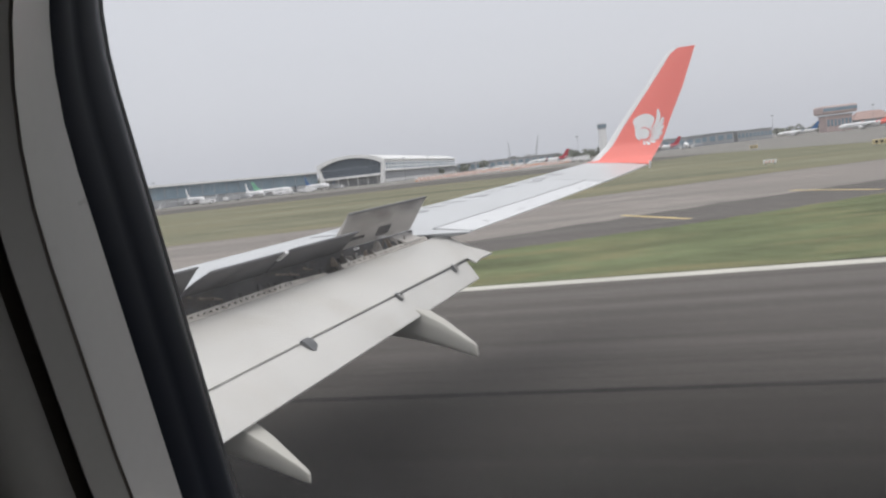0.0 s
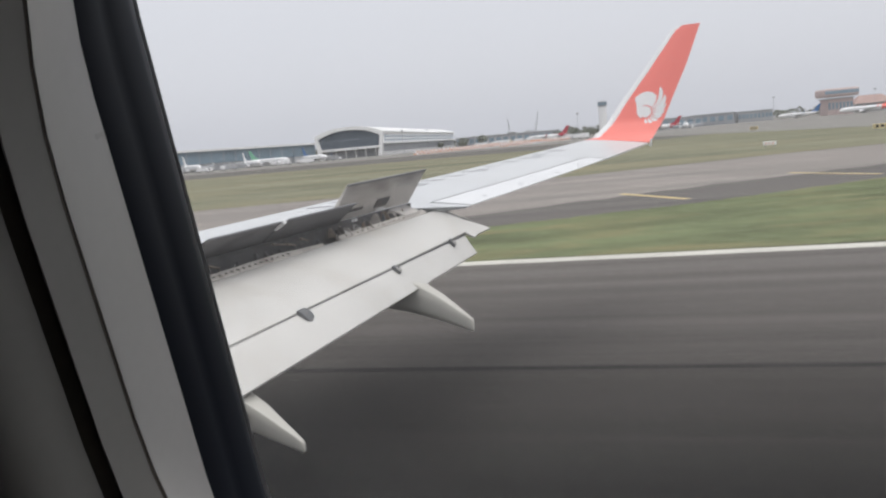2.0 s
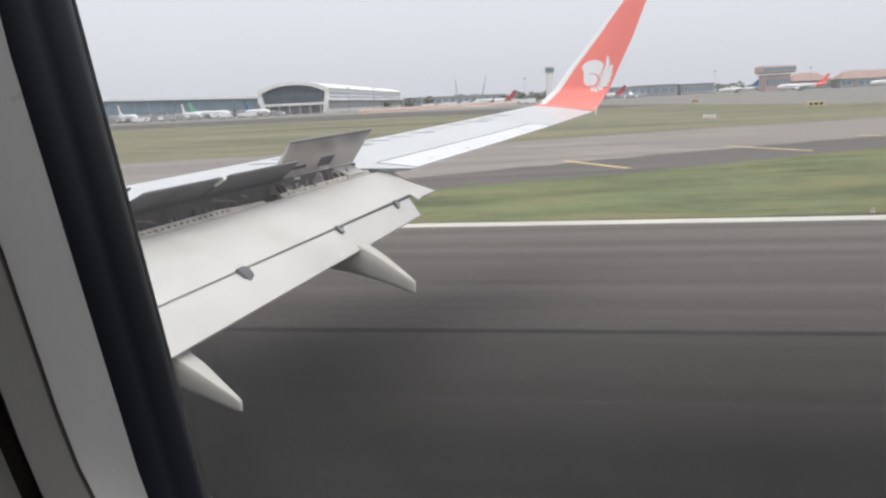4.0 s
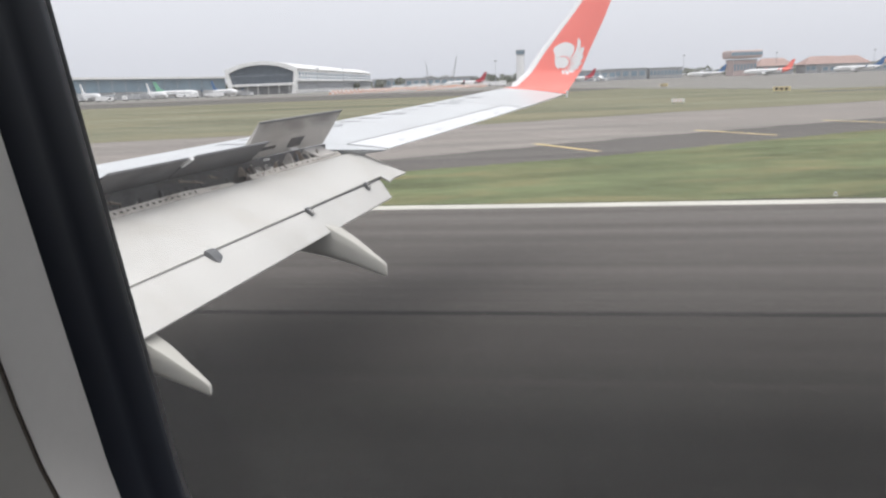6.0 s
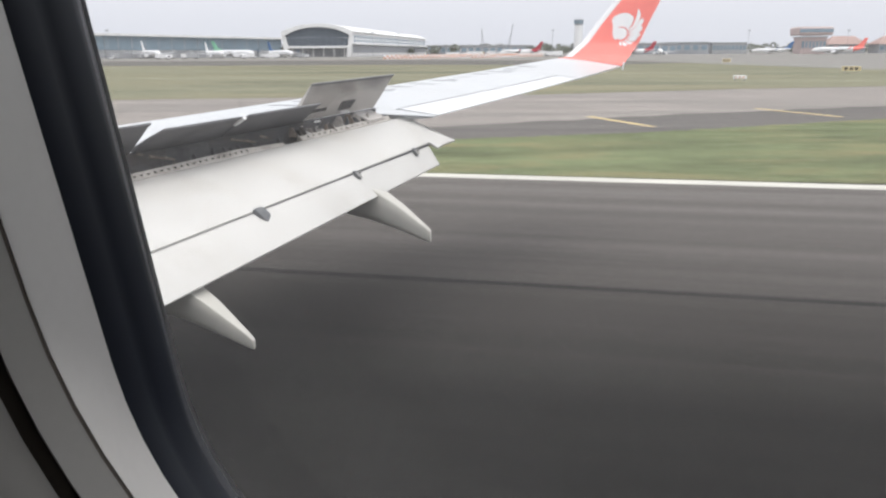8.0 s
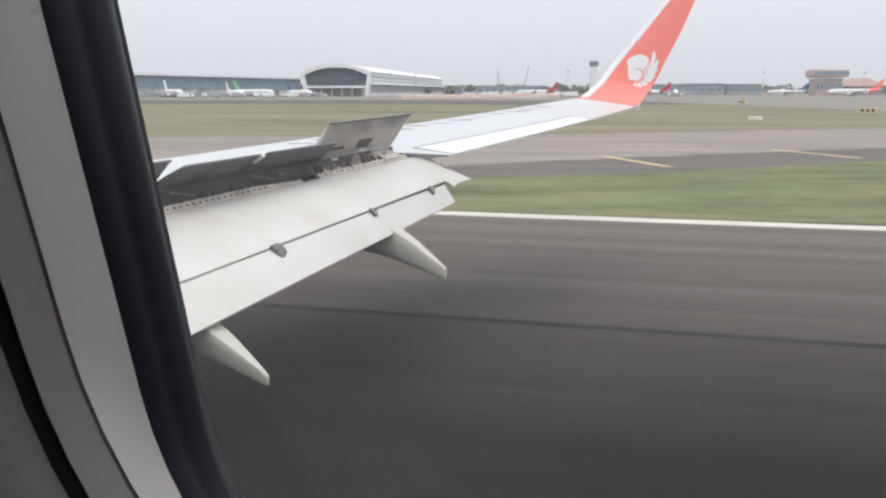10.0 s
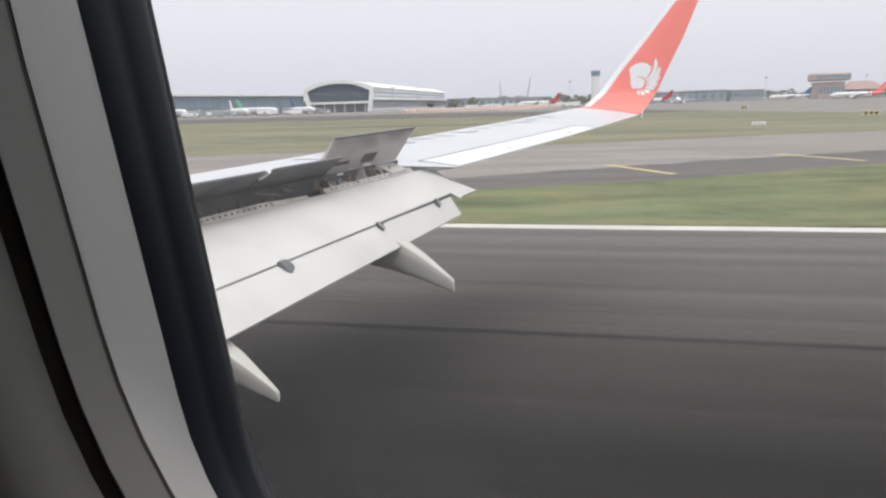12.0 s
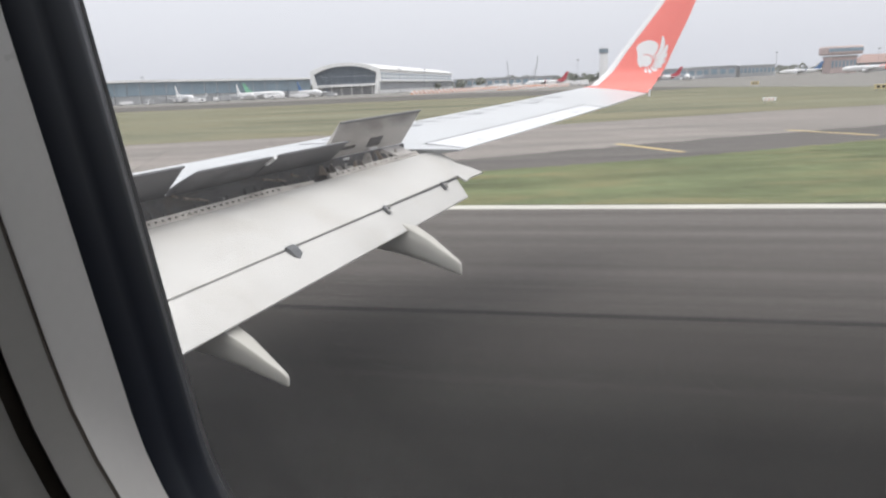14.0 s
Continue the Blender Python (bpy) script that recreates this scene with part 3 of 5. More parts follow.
# dark seam between the flaps
bm = bmesh.new()
rings = []
for y in (1.2, 3, 5, 7, 8.5, 9.43):
    xg, zg = flap_gap(y)
    rings.append([(xg - 0.008, y, zg - 0.022), (xg - 0.002, y, zg - 0.021), (xg - 0.004, y, zg - 0.06), (xg - 0.03, y, zg - 0.06)])
loft(bm, rings)
part("seal", bm, M["hinge"], main_flap, "grey rubber seal in the flap gap")

# flap track fairings: tapering canoes under the flaps
def fairing(y, x_tip, z_tip, k=1.0, vee=0.0, tip=1.0, deep=1.0):
    """A faceted canoe: a flat lit top, tall flat sides and a rounded keel. Rows: along, top, keel, half width of the top."""
    bm = bmesh.new()
    rows = [(-2.3, 0.46, 0.30, 0.03), (-1.9, 0.52, 0.22, 0.08), (-1.3, 0.56, 0.115, 0.15), (-0.75, 0.50, 0.015, 0.148), (-0.38, 0.27, -0.068 * tip, 0.106), (-0.06, 0.03, -0.148 * tip, 0.048 * tip), (-0.012, -0.012, -0.156 * tip, 0.040 * tip), (0.0, -0.035, -0.146 * tip, 0.030 * tip)]
    rings = []
    for dx, top, low, w in rows:
        h = (top - low) * lerp(1, deep, min(1, -dx * 2.5))
        low = top - h
        side = [(w * 0.90, top), (w, top - 0.012), (w * lerp(1.02, 0.86, vee), top - 0.35 * h), (w * lerp(0.95, 0.55, vee), low + 0.25 * h), (w * lerp(0.75, 0.34, vee), low + 0.08 * h), (w * lerp(0.4, 0.18, vee), low)]
        ring = [(q, z) for q, z in side] + [(-q, z) for q, z in side[::-1]]
        rings.append([(x_tip + dx, y + k * q, z_tip + 0.045 + z) for q, z in ring])
    loft(bm, rings)
    bmesh.ops.recalc_face_normals(bm, faces=bm.faces)
    part("flap_track_fairing", bm, M["fairing"], plane, "pale grey tapered flap track fairing", True)


fairing(7.97, -2.88, -2.08, 0.84, 0.3, 1.0, 0.88)
fairing(5.07, -3.44, -2.41, 0.80, 0.5, 0.72, 0.80)
fairing(2.3, -4.0, -2.72)

# spoilers: thin wedge panels hinged at the rear spar, undersides dark


def spoiler(y0, y1, top0, top1, material, label, holes=(), skew=0.0, grow=(0.0, 0.0), close=2.0, strip=False):
    """A raised panel between two stations; top0 and top1 are its rear edge's ends (x, z)."""
    def at(u, v, off):
        e = (lerp(top0[0], top1[0], u), lerp(top0[1], top1[1], u))
        y = lerp(y0, y1, u)
        h = hinge_line(y)
        ys = skew * (e[0] - h[0])
        h = hinge_line(y + ys)
        dx, dz = e[0] - h[0], e[1] - h[1]
        ln = math.hypot(dx, dz)
        nx, nz = dz / ln, -dx / ln
        y += lerp(-grow[0], grow[1], u) * min(1, close * (1 - v))
        return Vector((lerp(h[0], e[0], v) + nx * off, y + ys * (1 - v), lerp(h[1], e[1], v) + nz * off))

    bm = bmesh.new()
    n = 10
    rings = []
    for i in range(n + 1):
        u = i / n
        rings.append([at(u, 0, 0), at(u, 0.5, -0.004), at(u, 1, 0), at(u, 1, 0.007), at(u, 0.5, 0.035), at(u, 0.04, 0.055)])
    loft(bm, rings)
    sp = part("spoiler", bm, material, plane, label)
    # the white upper skin
    bm = bmesh.new()
    loft(bm, [[at(u, 0, -0.004), at(u, 0.5, -0.008), at(u, 0.99, -0.004), at(u, 0.99, 0.001), at(u, 0, -0.001)] for u in [lerp(0.03, 0.97, i / n) for i in range(n + 1)]])
    part("upper_skin", bm, M["wing"], sp, "pale grey upper skin")
    # rear-edge seal and stiffening ribs
    bm = bmesh.new()
    loft(bm, [[at(u, 0.965, 0.010), at(u, 1.0, 0.008), at(u, 1.0, 0.018), at(u, 0.965, 0.02)] for u in (0.0, 0.5, 1.0)])
    part("edge_seal", bm, M["spoiler_dark"] if skew else M["hinge"], sp)
    if strip:  # added white strip for the wing skin that shows through the slit
        bm = bmesh.new()
        loft(bm, [[at(u, v, o) for u, o in ((1.002, 0.0), (1.05, 0.0), (1.05, 0.04), (1.002, 0.04))] for v in (0.66, 0.85, 1.03)])
        part("side_strip", bm, M["white"], sp, "white strip standing in for wing skin behind the slit")
    # dark plates on the skin; the darkness of a recess is only their colour
    for u0, u1, v0, v1 in holes:
        bm = bmesh.new()
        loft(bm, [[at(u, v0, 0.057 - 0.042 * v0), at(u, v1, 0.058 - 0.046 * v1), at(u, v1, 0.066 - 0.046 * v1), at(u, v0, 0.064 - 0.042 * v0)] for u in (u0, u1)])
        part("access_recess", bm, M["cavity"], sp, "dark plate drawn as an access recess")
    return sp


def dark_top(y):
    return -4.32 - 0.364 * (8.05 - y), -0.535 - 0.066 * (8.05 - y)


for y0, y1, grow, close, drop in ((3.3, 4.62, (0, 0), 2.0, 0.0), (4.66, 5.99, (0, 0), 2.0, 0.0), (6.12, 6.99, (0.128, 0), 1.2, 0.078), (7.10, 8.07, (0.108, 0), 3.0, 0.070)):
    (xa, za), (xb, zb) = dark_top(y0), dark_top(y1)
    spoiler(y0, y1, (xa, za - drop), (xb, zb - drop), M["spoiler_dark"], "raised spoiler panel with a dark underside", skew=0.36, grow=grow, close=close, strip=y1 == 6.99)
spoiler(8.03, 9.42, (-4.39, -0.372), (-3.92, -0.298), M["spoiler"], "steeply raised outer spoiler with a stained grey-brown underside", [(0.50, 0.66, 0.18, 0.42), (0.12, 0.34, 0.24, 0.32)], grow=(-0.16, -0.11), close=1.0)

# the open bay under the spoilers: spar web, floor, links, pipes and a drilled lip
bm = bmesh.new()
rings = []
for y in (1.0, 4, 7, 9.44):
    xh, zh = hinge_line(y)
    rings.append([(xh + 0.004, y, zh - 0.03), (xh + 0.03, y, zh - 0.03), (xh + 0.03, y, zh - 0.42), (xh + 0.004, y, zh - 0.42)])
loft(bm, rings)
bay = part("spoiler_bay", bm, M["cavity"], plane, "dark brown-stained bay under the raised spoilers")
bm = bmesh.new()
rings = []
for y in (1.0, 4, 7, 9.44):
    (xh, zh), (xf, zf) = hinge_line(y), flap_nose(y)
    rings.append([(xh + 0.03, y, zh - 0.30), (xf + 0.12, y, zf - 0.16), (xf + 0.12, y, zf - 0.19), (xh + 0.03, y, zh - 0.34)])
loft(bm, rings)
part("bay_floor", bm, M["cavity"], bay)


def lip_at(y, t, off=0.0):
    """A point on the sloping lip, from its upper edge (0) to the flap (1)."""
    xf, zf = flap_nose(y)
    return (lerp(xf - 0.065, xf + 0.012, t) + off * 0.5, y, lerp(zf + 0.072, zf + 0.006, t) + off * 0.85)


bm = bmesh.new()
loft(bm, [[lip_at(y, k), lip_at(y, 1), lip_at(y, 1, -0.02), lip_at(y, k, -0.012)] for y, k in ((1.0, 0.1), (4, 0.1), (7.2, 0.1), (7.42, 0.35), (7.75, 0.6))])
loft(bm, [[lip_at(y, 0.25), lip_at(y, 1), lip_at(y, 1, -0.02), lip_at(y, 0.25, -0.012)] for y in (8.0, 8.7, 9.42)])
lip = part("lip", bm, M["lip"], bay, "drilled bare metal lip along the flap")
rng = random.Random(4)
y = 4.2
# slots are near-black plates on the lip, a hole's darkness put into colour
while y < 7.3:
    bm = bmesh.new()
    loft(bm, [[lip_at(yy, 0.48, 0.0025), lip_at(yy, 0.68, 0.0025), lip_at(yy, 0.68, -0.005), lip_at(yy, 0.48, -0.005)] for yy in (y - 0.012, y + 0.012)])
    part("slot", bm, M["hole"], lip)
    y += 0.07
y = 8.1
while y < 9.3:
    bm = bmesh.new()
    loft(bm, [[lip_at(yy, 0.55, 0.0025), lip_at(yy, 0.72, 0.0025), lip_at(yy, 0.72, -0.005), lip_at(yy, 0.55, -0.005)] for yy in (y - 0.012, y + 0.012)])
    part("slot", bm, M["hole"], lip)
    y += 0.085
for y in (9.22,):
    (xh, zh), (xf, zf) = hinge_line(y), flap_nose(y)
    bm = bmesh.new()
    w = 0.014
    loft(bm, [[(xh + 0.03, y - w, zh - 0.05), (xh + 0.03, y + w, zh - 0.05), (xh + 0.03, y + w, zh - 0.32), (xh + 0.03, y - w, zh - 0.32)], [(xf - 0.07, y - w, zf - 0.05), (xf - 0.07, y + w, zf - 0.05), (xf - 0.05, y + w, zf - 0.17), (xf - 0.05, y - w, zf - 0.17)]])
    part("bay_rib", bm, M["cavity"], bay)
for i in range(46):
    y = rng.uniform(4.6, 9.3) if i < 26 else rng.uniform(8.0, 9.35)
    (xh, zh), (xf, zf) = hinge_line(y), flap_nose(y)
    bm = bmesh.new()
    a = Vector((xh + rng.uniform(0.04, 0.12), y, zh - rng.uniform(0.12, 0.22)))
    b = Vector((lerp(xh, xf, rng.uniform(0.5, 0.95)), y + rng.uniform(-0.22, 0.22), zf - rng.uniform(0.0, 0.08) + (0.03 if i > 25 else -0.01)))
    if i % 3 == 0:
        m4 = Matrix.Translation((a + b) / 2) @ Euler((rng.uniform(-0.6, 0.6), rng.uniform(-0.6, 0.6), rng.uniform(-1, 1))).to_matrix().to_4x4()
        s = rng.uniform(0.03, 0.07) if i < 26 else rng.uniform(0.045, 0.085)
        box(bm, -s, s, -s * 0.6, s * 0.6, -s * 0.4, s * 0.5, m4)
        bmesh.ops.bevel(bm, geom=bm.edges[:], offset=0.006, segments=1, affect="EDGES")
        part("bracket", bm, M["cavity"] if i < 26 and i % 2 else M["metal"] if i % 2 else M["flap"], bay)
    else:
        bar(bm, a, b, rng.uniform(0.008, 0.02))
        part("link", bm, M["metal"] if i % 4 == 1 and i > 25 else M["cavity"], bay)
for k in range(3):
    bm = bmesh.new()
    pts = []
    for i in range(24):
        y = 4.4 + 5.0 * i / 23
        (xh, zh), (xf, zf) = hinge_line(y), flap_nose(y)
        pts.append((lerp(xh, xf, 0.25 + 0.2 * k) + 0.015 * math.sin(i * 1.7 + k), y, zf - 0.06 + 0.012 * math.sin(i * 2.3)))
    for p, q in zip(pts, pts[1:]):
        bar(bm, p, q, 0.011, 6)
    part("pipe", bm, M["metal"] if k == 1 else M["cavity"], bay)

# fittings that stand up in the bay, and the grey shroud that closes its outer end
rng = random.Random(21)


def fitting(y, dx, z0, z1, wide, material, skew=0.0):
    xh, zh = hinge_line(y)
    x = xh + dx
    bm = bmesh.new()
    loft(bm, [[(x - wide / 2, q, zh + z0), (x + wide / 2, q, zh + z0), (x + wide * (0.12 + skew), q, zh + z1), (x - wide * (0.20 - skew), q, zh + z1)] for q in (y, y + 0.018)])
    bmesh.ops.bevel(bm, geom=bm.edges[:], offset=0.003, segments=1, affect="EDGES")
    part("fitting", bm, material, bay)


for i in range(15):
    y = 8.02 + 0.085 * i + rng.uniform(-0.03, 0.03)
    fitting(y, rng.uniform(0.10, 0.24), -0.17, rng.uniform(-0.11, -0.025), rng.uniform(0.05, 0.20), M[("primer", "cavity", "lip", "metal", "hinge")[i % 5]], rng.uniform(-0.25, 0.25))
for i in range(16):
    y = 5.0 + 0.19 * i + rng.uniform(-0.05, 0.05)
    fitting(y, rng.uniform(0.10, 0.28), -0.24, rng.uniform(-0.19, -0.12), rng.uniform(0.05, 0.16), M["cavity"], rng.uniform(-0.3, 0.3))
for y, dx, z, ln in ((6.28, 0.10, -0.03, 0.05), (6.36, 0.16, -0.08, 0.12), (6.46, 0.22, -0.11, 0.09), (7.28, 0.14, -0.07, 0.16), (7.40, 0.20, -0.10, 0.10), (7.62, 0.16, -0.09, 0.08)):
    xh, zh = hinge_line(y)
    bm = bmesh.new()
    bar(bm, (xh + dx, y, zh + z), (xh + dx + ln * 0.5, y + ln, zh + z - 0.03), 0.013, 8, 0.008)
    bmesh.ops.create_icosphere(bm, subdivisions=1, radius=0.022, matrix=Matrix.Translation((xh + dx, y, zh + z)))
    part("actuator_rod", bm, M["primer"], bay, "grimy tan actuator rod")
for y, dx, dz, ln in ((8.78, 0.12, 0.015, 0.10), (8.30, 0.20, -0.03, 0.07)):
    xh, zh = hinge_line(y)
    bm = bmesh.new()
    bar(bm, (xh + dx, y, zh + dz), (xh + dx + ln, y + 0.02, zh + dz + 0.012), 0.014, 8)
    part("actuator_rod", bm, M["white"], bay, "pale actuator rod")
bm = bmesh.new()
loft(bm, [[(hinge_line(q)[0] + 0.04, q, hinge_line(q)[1] - 0.035), (flap_nose(q)[0] - 0.01, q, flap_nose(q)[1] + 0.055), (flap_nose(q)[0] - 0.01, q, flap_nose(q)[1] + 0.035), (hinge_line(q)[0] + 0.04, q, hinge_line(q)[1] - 0.055)] for q in (9.06, 9.33)])
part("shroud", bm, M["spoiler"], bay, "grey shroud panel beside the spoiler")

# closing web at the outer end of the bay
bm = bmesh.new()
(xh, zh), (xt, zt) = hinge_line(9.33), trailing(9.69)
loft(bm, [[(xh, 9.33 + q, upper(9.33, xh) - 0.006), (xt, 9.69 + q, zt - 0.006), (xt, 9.69 + q, zt - 0.024), (xh, 9.33 + q, zh - 0.09)] for q in (-0.004, 0.010)])
part("end_web", bm, M["seam"], bay)

# surface seams and worn marks on the outer wing
rng = random.Random(8)


def skin_mark(pts, w, material, name="worn_mark"):
    """A flat worn strip on the upper skin through (x, y) points, w wide along the span."""
    bm = bmesh.new()
    loft(bm, [[(x, y - w / 2, upper(y - w / 2, x) + 0.0035), (x, y + w / 2, upper(y + w / 2, x) + 0.0035), (x, y + w / 2, upper(y + w / 2, x) - 0.006), (x, y - w / 2, upper(y - w / 2, x) - 0.006)] for x, y in pts])
    part(name, bm, material, wing)


for i in range(13):  # stepped slat edges and worn paint behind the leading edge
    y = 9.50 + 0.40 * i + rng.uniform(-0.06, 0.06)
    c = crest(y)[0]
    x0 = c + rng.uniform(-0.02, 0.05)
    ln = rng.uniform(0.40, 0.80) * (1 - 0.04 * i)
    skin_mark([(lerp(x0, x0 + ln, k / 4), y + 0.012 * k) for k in range(5)], rng.uniform(0.04, 0.085), M["worn"])
    if i % 3 == 1:
        skin_mark([(x0 + ln * 0.55 + 0.1 * k, y + 0.16) for k in range(3)], 0.05, M["worn"])
y = 9.86
while y < 13.6:  # broken dark line along the aileron's front edge
    y1 = min(13.72, y + rng.uniform(0.35, 0.8))
    bm = bmesh.new()
    loft(bm, [[(ail_x(q) + a, q, upper(q, ail_x(q)) + b) for a, b in ((-0.006, 0.008), (0.030, 0.009), (0.030, -0.004), (-0.006, -0.004))] for q in (y, (y + y1) / 2, y1)])
    part("aileron_gap", bm, M["worn"], wing, "dark gap along the aileron")
    y = y1 + rng.uniform(0.02, 0.10)
skin_mark([(lerp(ail_x(13.73), trailing(13.73)[0], k / 4), 13.73) for k in range(5)], 0.06, M["worn"], "aileron_gap")
for y in (10.4, 11.3, 12.3, 13.0):
    skin_mark([(lerp(ail_x(y), trailing(y)[0], 0.62) + 0.04 * k, y) for k in range(3)], 0.045, M["worn"])


# the cabin: a fuselage shell with one window, its rubber seal and moulded surround
LEAN = 10.7
WIN = Matrix.Translation((0, 0.22, 0)) @ Matrix(((1, 0, 0, 0), (0, -math.cos(radians(LEAN)), -math.sin(radians(LEAN)), 0), (0, -math.sin(radians(LEAN)), math.cos(radians(LEAN)), 0), (0, 0, 0, 1)))
# window axes: x aft, y into the cabin, z up the leaning wall
W0, W1, WB, WT, WR = -0.1667, 0.142, -0.2748, 0.1783, 0.1265


def window_loop(grow, depth, full=0.0, n=14):
    """The window's outline. full: 0 at the pane to 1 at the cabin wall, where the forward corners are rounder and the sill higher."""
    r, fore, low = WR + grow, WR + 0.052 * full, WB + 0.02 * full
    pts = []
    for cx, cz, rr, a0 in ((W1 - WR, WT - WR, r, 0), (W0 + fore, WT - fore, fore + grow, 90), (W0 + fore, low + fore, fore + grow, 180), (W1 - WR, low + WR, r, 270)):
        for i in range(n + 1):
            a = radians(a0 + 90 * i / n)
            pts.append(WIN @ Vector((cx + rr * math.cos(a), depth, cz + rr * math.sin(a))))
    return pts


def sweep(profile):
    """A closed moulding round the window: profile rows of (outward, into the cabin, how full its corners are)."""
    bm = bmesh.new()
    loops = [[bm.verts.new(p) for p in window_loop(g, d, f)] for g, d, f in profile]
    n = len(loops[0])
    for a, b in zip(loops, loops[1:] + loops[:1]):
        for i in range(n):
            bm.faces.new((a[i], a[(i + 1) % n], b[(i + 1) % n], b[i]))
    return bm


cabin = group_at("cabin_wall", PLANE, "light grey moulded cabin side wall around the window", "wall", kind="structure")
seal = [(0.0, 0.0, 0.0), (-0.0006, 0.0030, 0.05), (-0.0006, 0.0080, 0.14), (0.0001, 0.0118, 0.21), (0.0007, 0.0132, 0.24), (0.0006, 0.0160, 0.3), (0.0008, 0.0215, 0.41), (0.0023, 0.0252, 0.46), (0.012, 0.0262, 0.46), (0.018, -0.014, 0.0), (0.012, -0.014, 0.0), (0.006, -0.006, 0.0)]
part("window_seal", sweep(seal), M["rubber"], cabin, "black rubber window seal", True)
part("window_reveal", sweep([(0.0024, 0.0254, 0.46), (0.0026, 0.0275, 0.5), (0.0016, 0.0470, 0.95), (0.0018, 0.0485, 1), (0.016, 0.0485, 1), (0.016, 0.0256, 0.46)]), M["reveal"], cabin, "glossy light grey plastic window reveal", True)
part("groove", sweep([(0.0021, 0.0483, 1), (0.0024, 0.0503, 1), (0.018, 0.0506, 1), (0.018, 0.0483, 1)]), M["cabin_dark"], cabin, "dark groove of the window shade")
part("window_frame", sweep([(0.0019, 0.0500, 1), (0.0023, 0.0512, 1), (0.0033, 0.0610, 1), (0.0036, 0.0622, 1), (0.022, 0.0622, 1), (0.022, 0.0498, 1)]), M["cabin"], cabin, "light grey plastic window frame", True)
part("shade_track", sweep([(0.0040, 0.0619, 1), (0.0086, 0.0656, 1), (0.026, 0.0656, 1), (0.026, 0.0619, 1)]), M["cabin_dark"], cabin, "dark brown shade track around the window")
part("bezel", sweep([(0.0081, 0.0650, 1), (0.0084, 0.0660, 1), (0.0098, 0.0720, 1), (0.0128, 0.0810, 1), (0.018, 0.0880, 1), (0.026, 0.0925, 1), (0.042, 0.0955, 1), (0.070, 0.0970, 1), (0.070, 0.0890, 1), (0.020, 0.0650, 1)]), M["cabin"], cabin, "light grey moulded bezel", True)

# flat wall panel with the window cut through it, then the rest of the tube
bm = bmesh.new()
inner = [bm.verts.new(p) for p in window_loop(0.066, 0.0962, 1)]
outer = []
ax0, ax1, az0, az1 = -0.50, 0.52, -0.55, 0.42
for p in window_loop(0.066, 0.0962, 1):
    q = WIN.inverted() @ p
    c = Vector((q.x - (W0 + W1) / 2, 0, q.z - (WB + WT) / 2))
    k = min((ax1 if c.x > 0 else -ax0) / max(abs(c.x), 1e-6), (az1 if c.z > 0 else -az0) / max(abs(c.z), 1e-6))
    outer.append(bm.verts.new(WIN @ Vector((c.x * k, 0.0962, c.z * k))))
n = len(inner)
for i in range(n):
    bm.faces.new((inner[i], inner[(i + 1) % n], outer[(i + 1) % n], outer[i]))
part("wall_panel", bm, M["cabin"], cabin, "light grey cabin wall panel")

A_TOP, A_LOW = WIN @ Vector((0, 0.0962, az1)), WIN @ Vector((0, 0.0962, az0))
CY, CZ, RAD = -1.50, -0.32, 1.76
arc = []
t0 = math.atan2(A_TOP.z - CZ, A_TOP.y - CY)
t1 = math.atan2(A_LOW.z - CZ, A_LOW.y - CY) + 2 * math.pi
for i in range(33):
    t = lerp(t0, t1, i / 32)
    rr = RAD if 0 < i < 32 else math.hypot(A_TOP.z - CZ, A_TOP.y - CY) if i == 0 else math.hypot(A_LOW.z - CZ, A_LOW.y - CY)
    arc.append((CY + rr * math.cos(t), CZ + rr * math.sin(t)))


def tube(bm, x0, x1):
    ring = arc
    a = [bm.verts.new((x0, y, z)) for y, z in ring]
    b = [bm.verts.new((x1, y, z)) for y, z in ring]
    for i in range(len(ring) - 1):
        bm.faces.new((a[i], a[i + 1], b[i + 1], b[i]))
    return a, b


X0, X1 = -4.0, 4.0
bm = bmesh.new()
a, b = tube(bm, X0, X1)
bm.faces.new(a)
bm.faces.new(b)
for xs, xe in ((X0, ax0), (ax1, X1)):  # flat wall fore and aft of the window panel
    q = [bm.verts.new(WIN @ Vector((x, 0.0962, z))) for x, z in ((xs, az0), (xe, az0), (xe, az1), (xs, az1))]
    bm.faces.new(q)
part("cabin_lining", bm, M["lining"], cabin, "unseen cabin lining, darkened to cut bounced light")
bm = bmesh.new()
box(bm, X0 + 0.01, X1 - 0.01, -2.95, 0.05, -1.22, -1.18)
part("cabin_floor", bm, M["carpet"], cabin, "dark blue carpeted cabin floor")

# outer skin with its own window hole
bm = bmesh.new()
inner = [bm.verts.new(p) for p in window_loop(0.012, -0.016)]
outer = []
for p in window_loop(0.012, -0.016):
    q = WIN.inverted() @ p
    c = Vector((q.x - (W0 + W1) / 2, 0, q.z - (WB + WT) / 2))
    k = min((ax1 if c.x > 0 else -ax0) / max(abs(c.x), 1e-6), (az1 if c.z > 0 else -az0) / max(abs(c.z), 1e-6))
    outer.append(bm.verts.new(WIN @ Vector((c.x * k, -0.016, c.z * k))))
for i in range(n):
    bm.faces.new((inner[i], inner[(i + 1) % n], outer[(i + 1) % n], outer[i]))
for xs, xe in ((-14, ax0), (ax1, 16)):
    bm.faces.new([bm.verts.new(WIN @ Vector((x, -0.016, z))) for x, z in ((xs, az0), (xe, az0), (xe, az1), (xs, az1))])
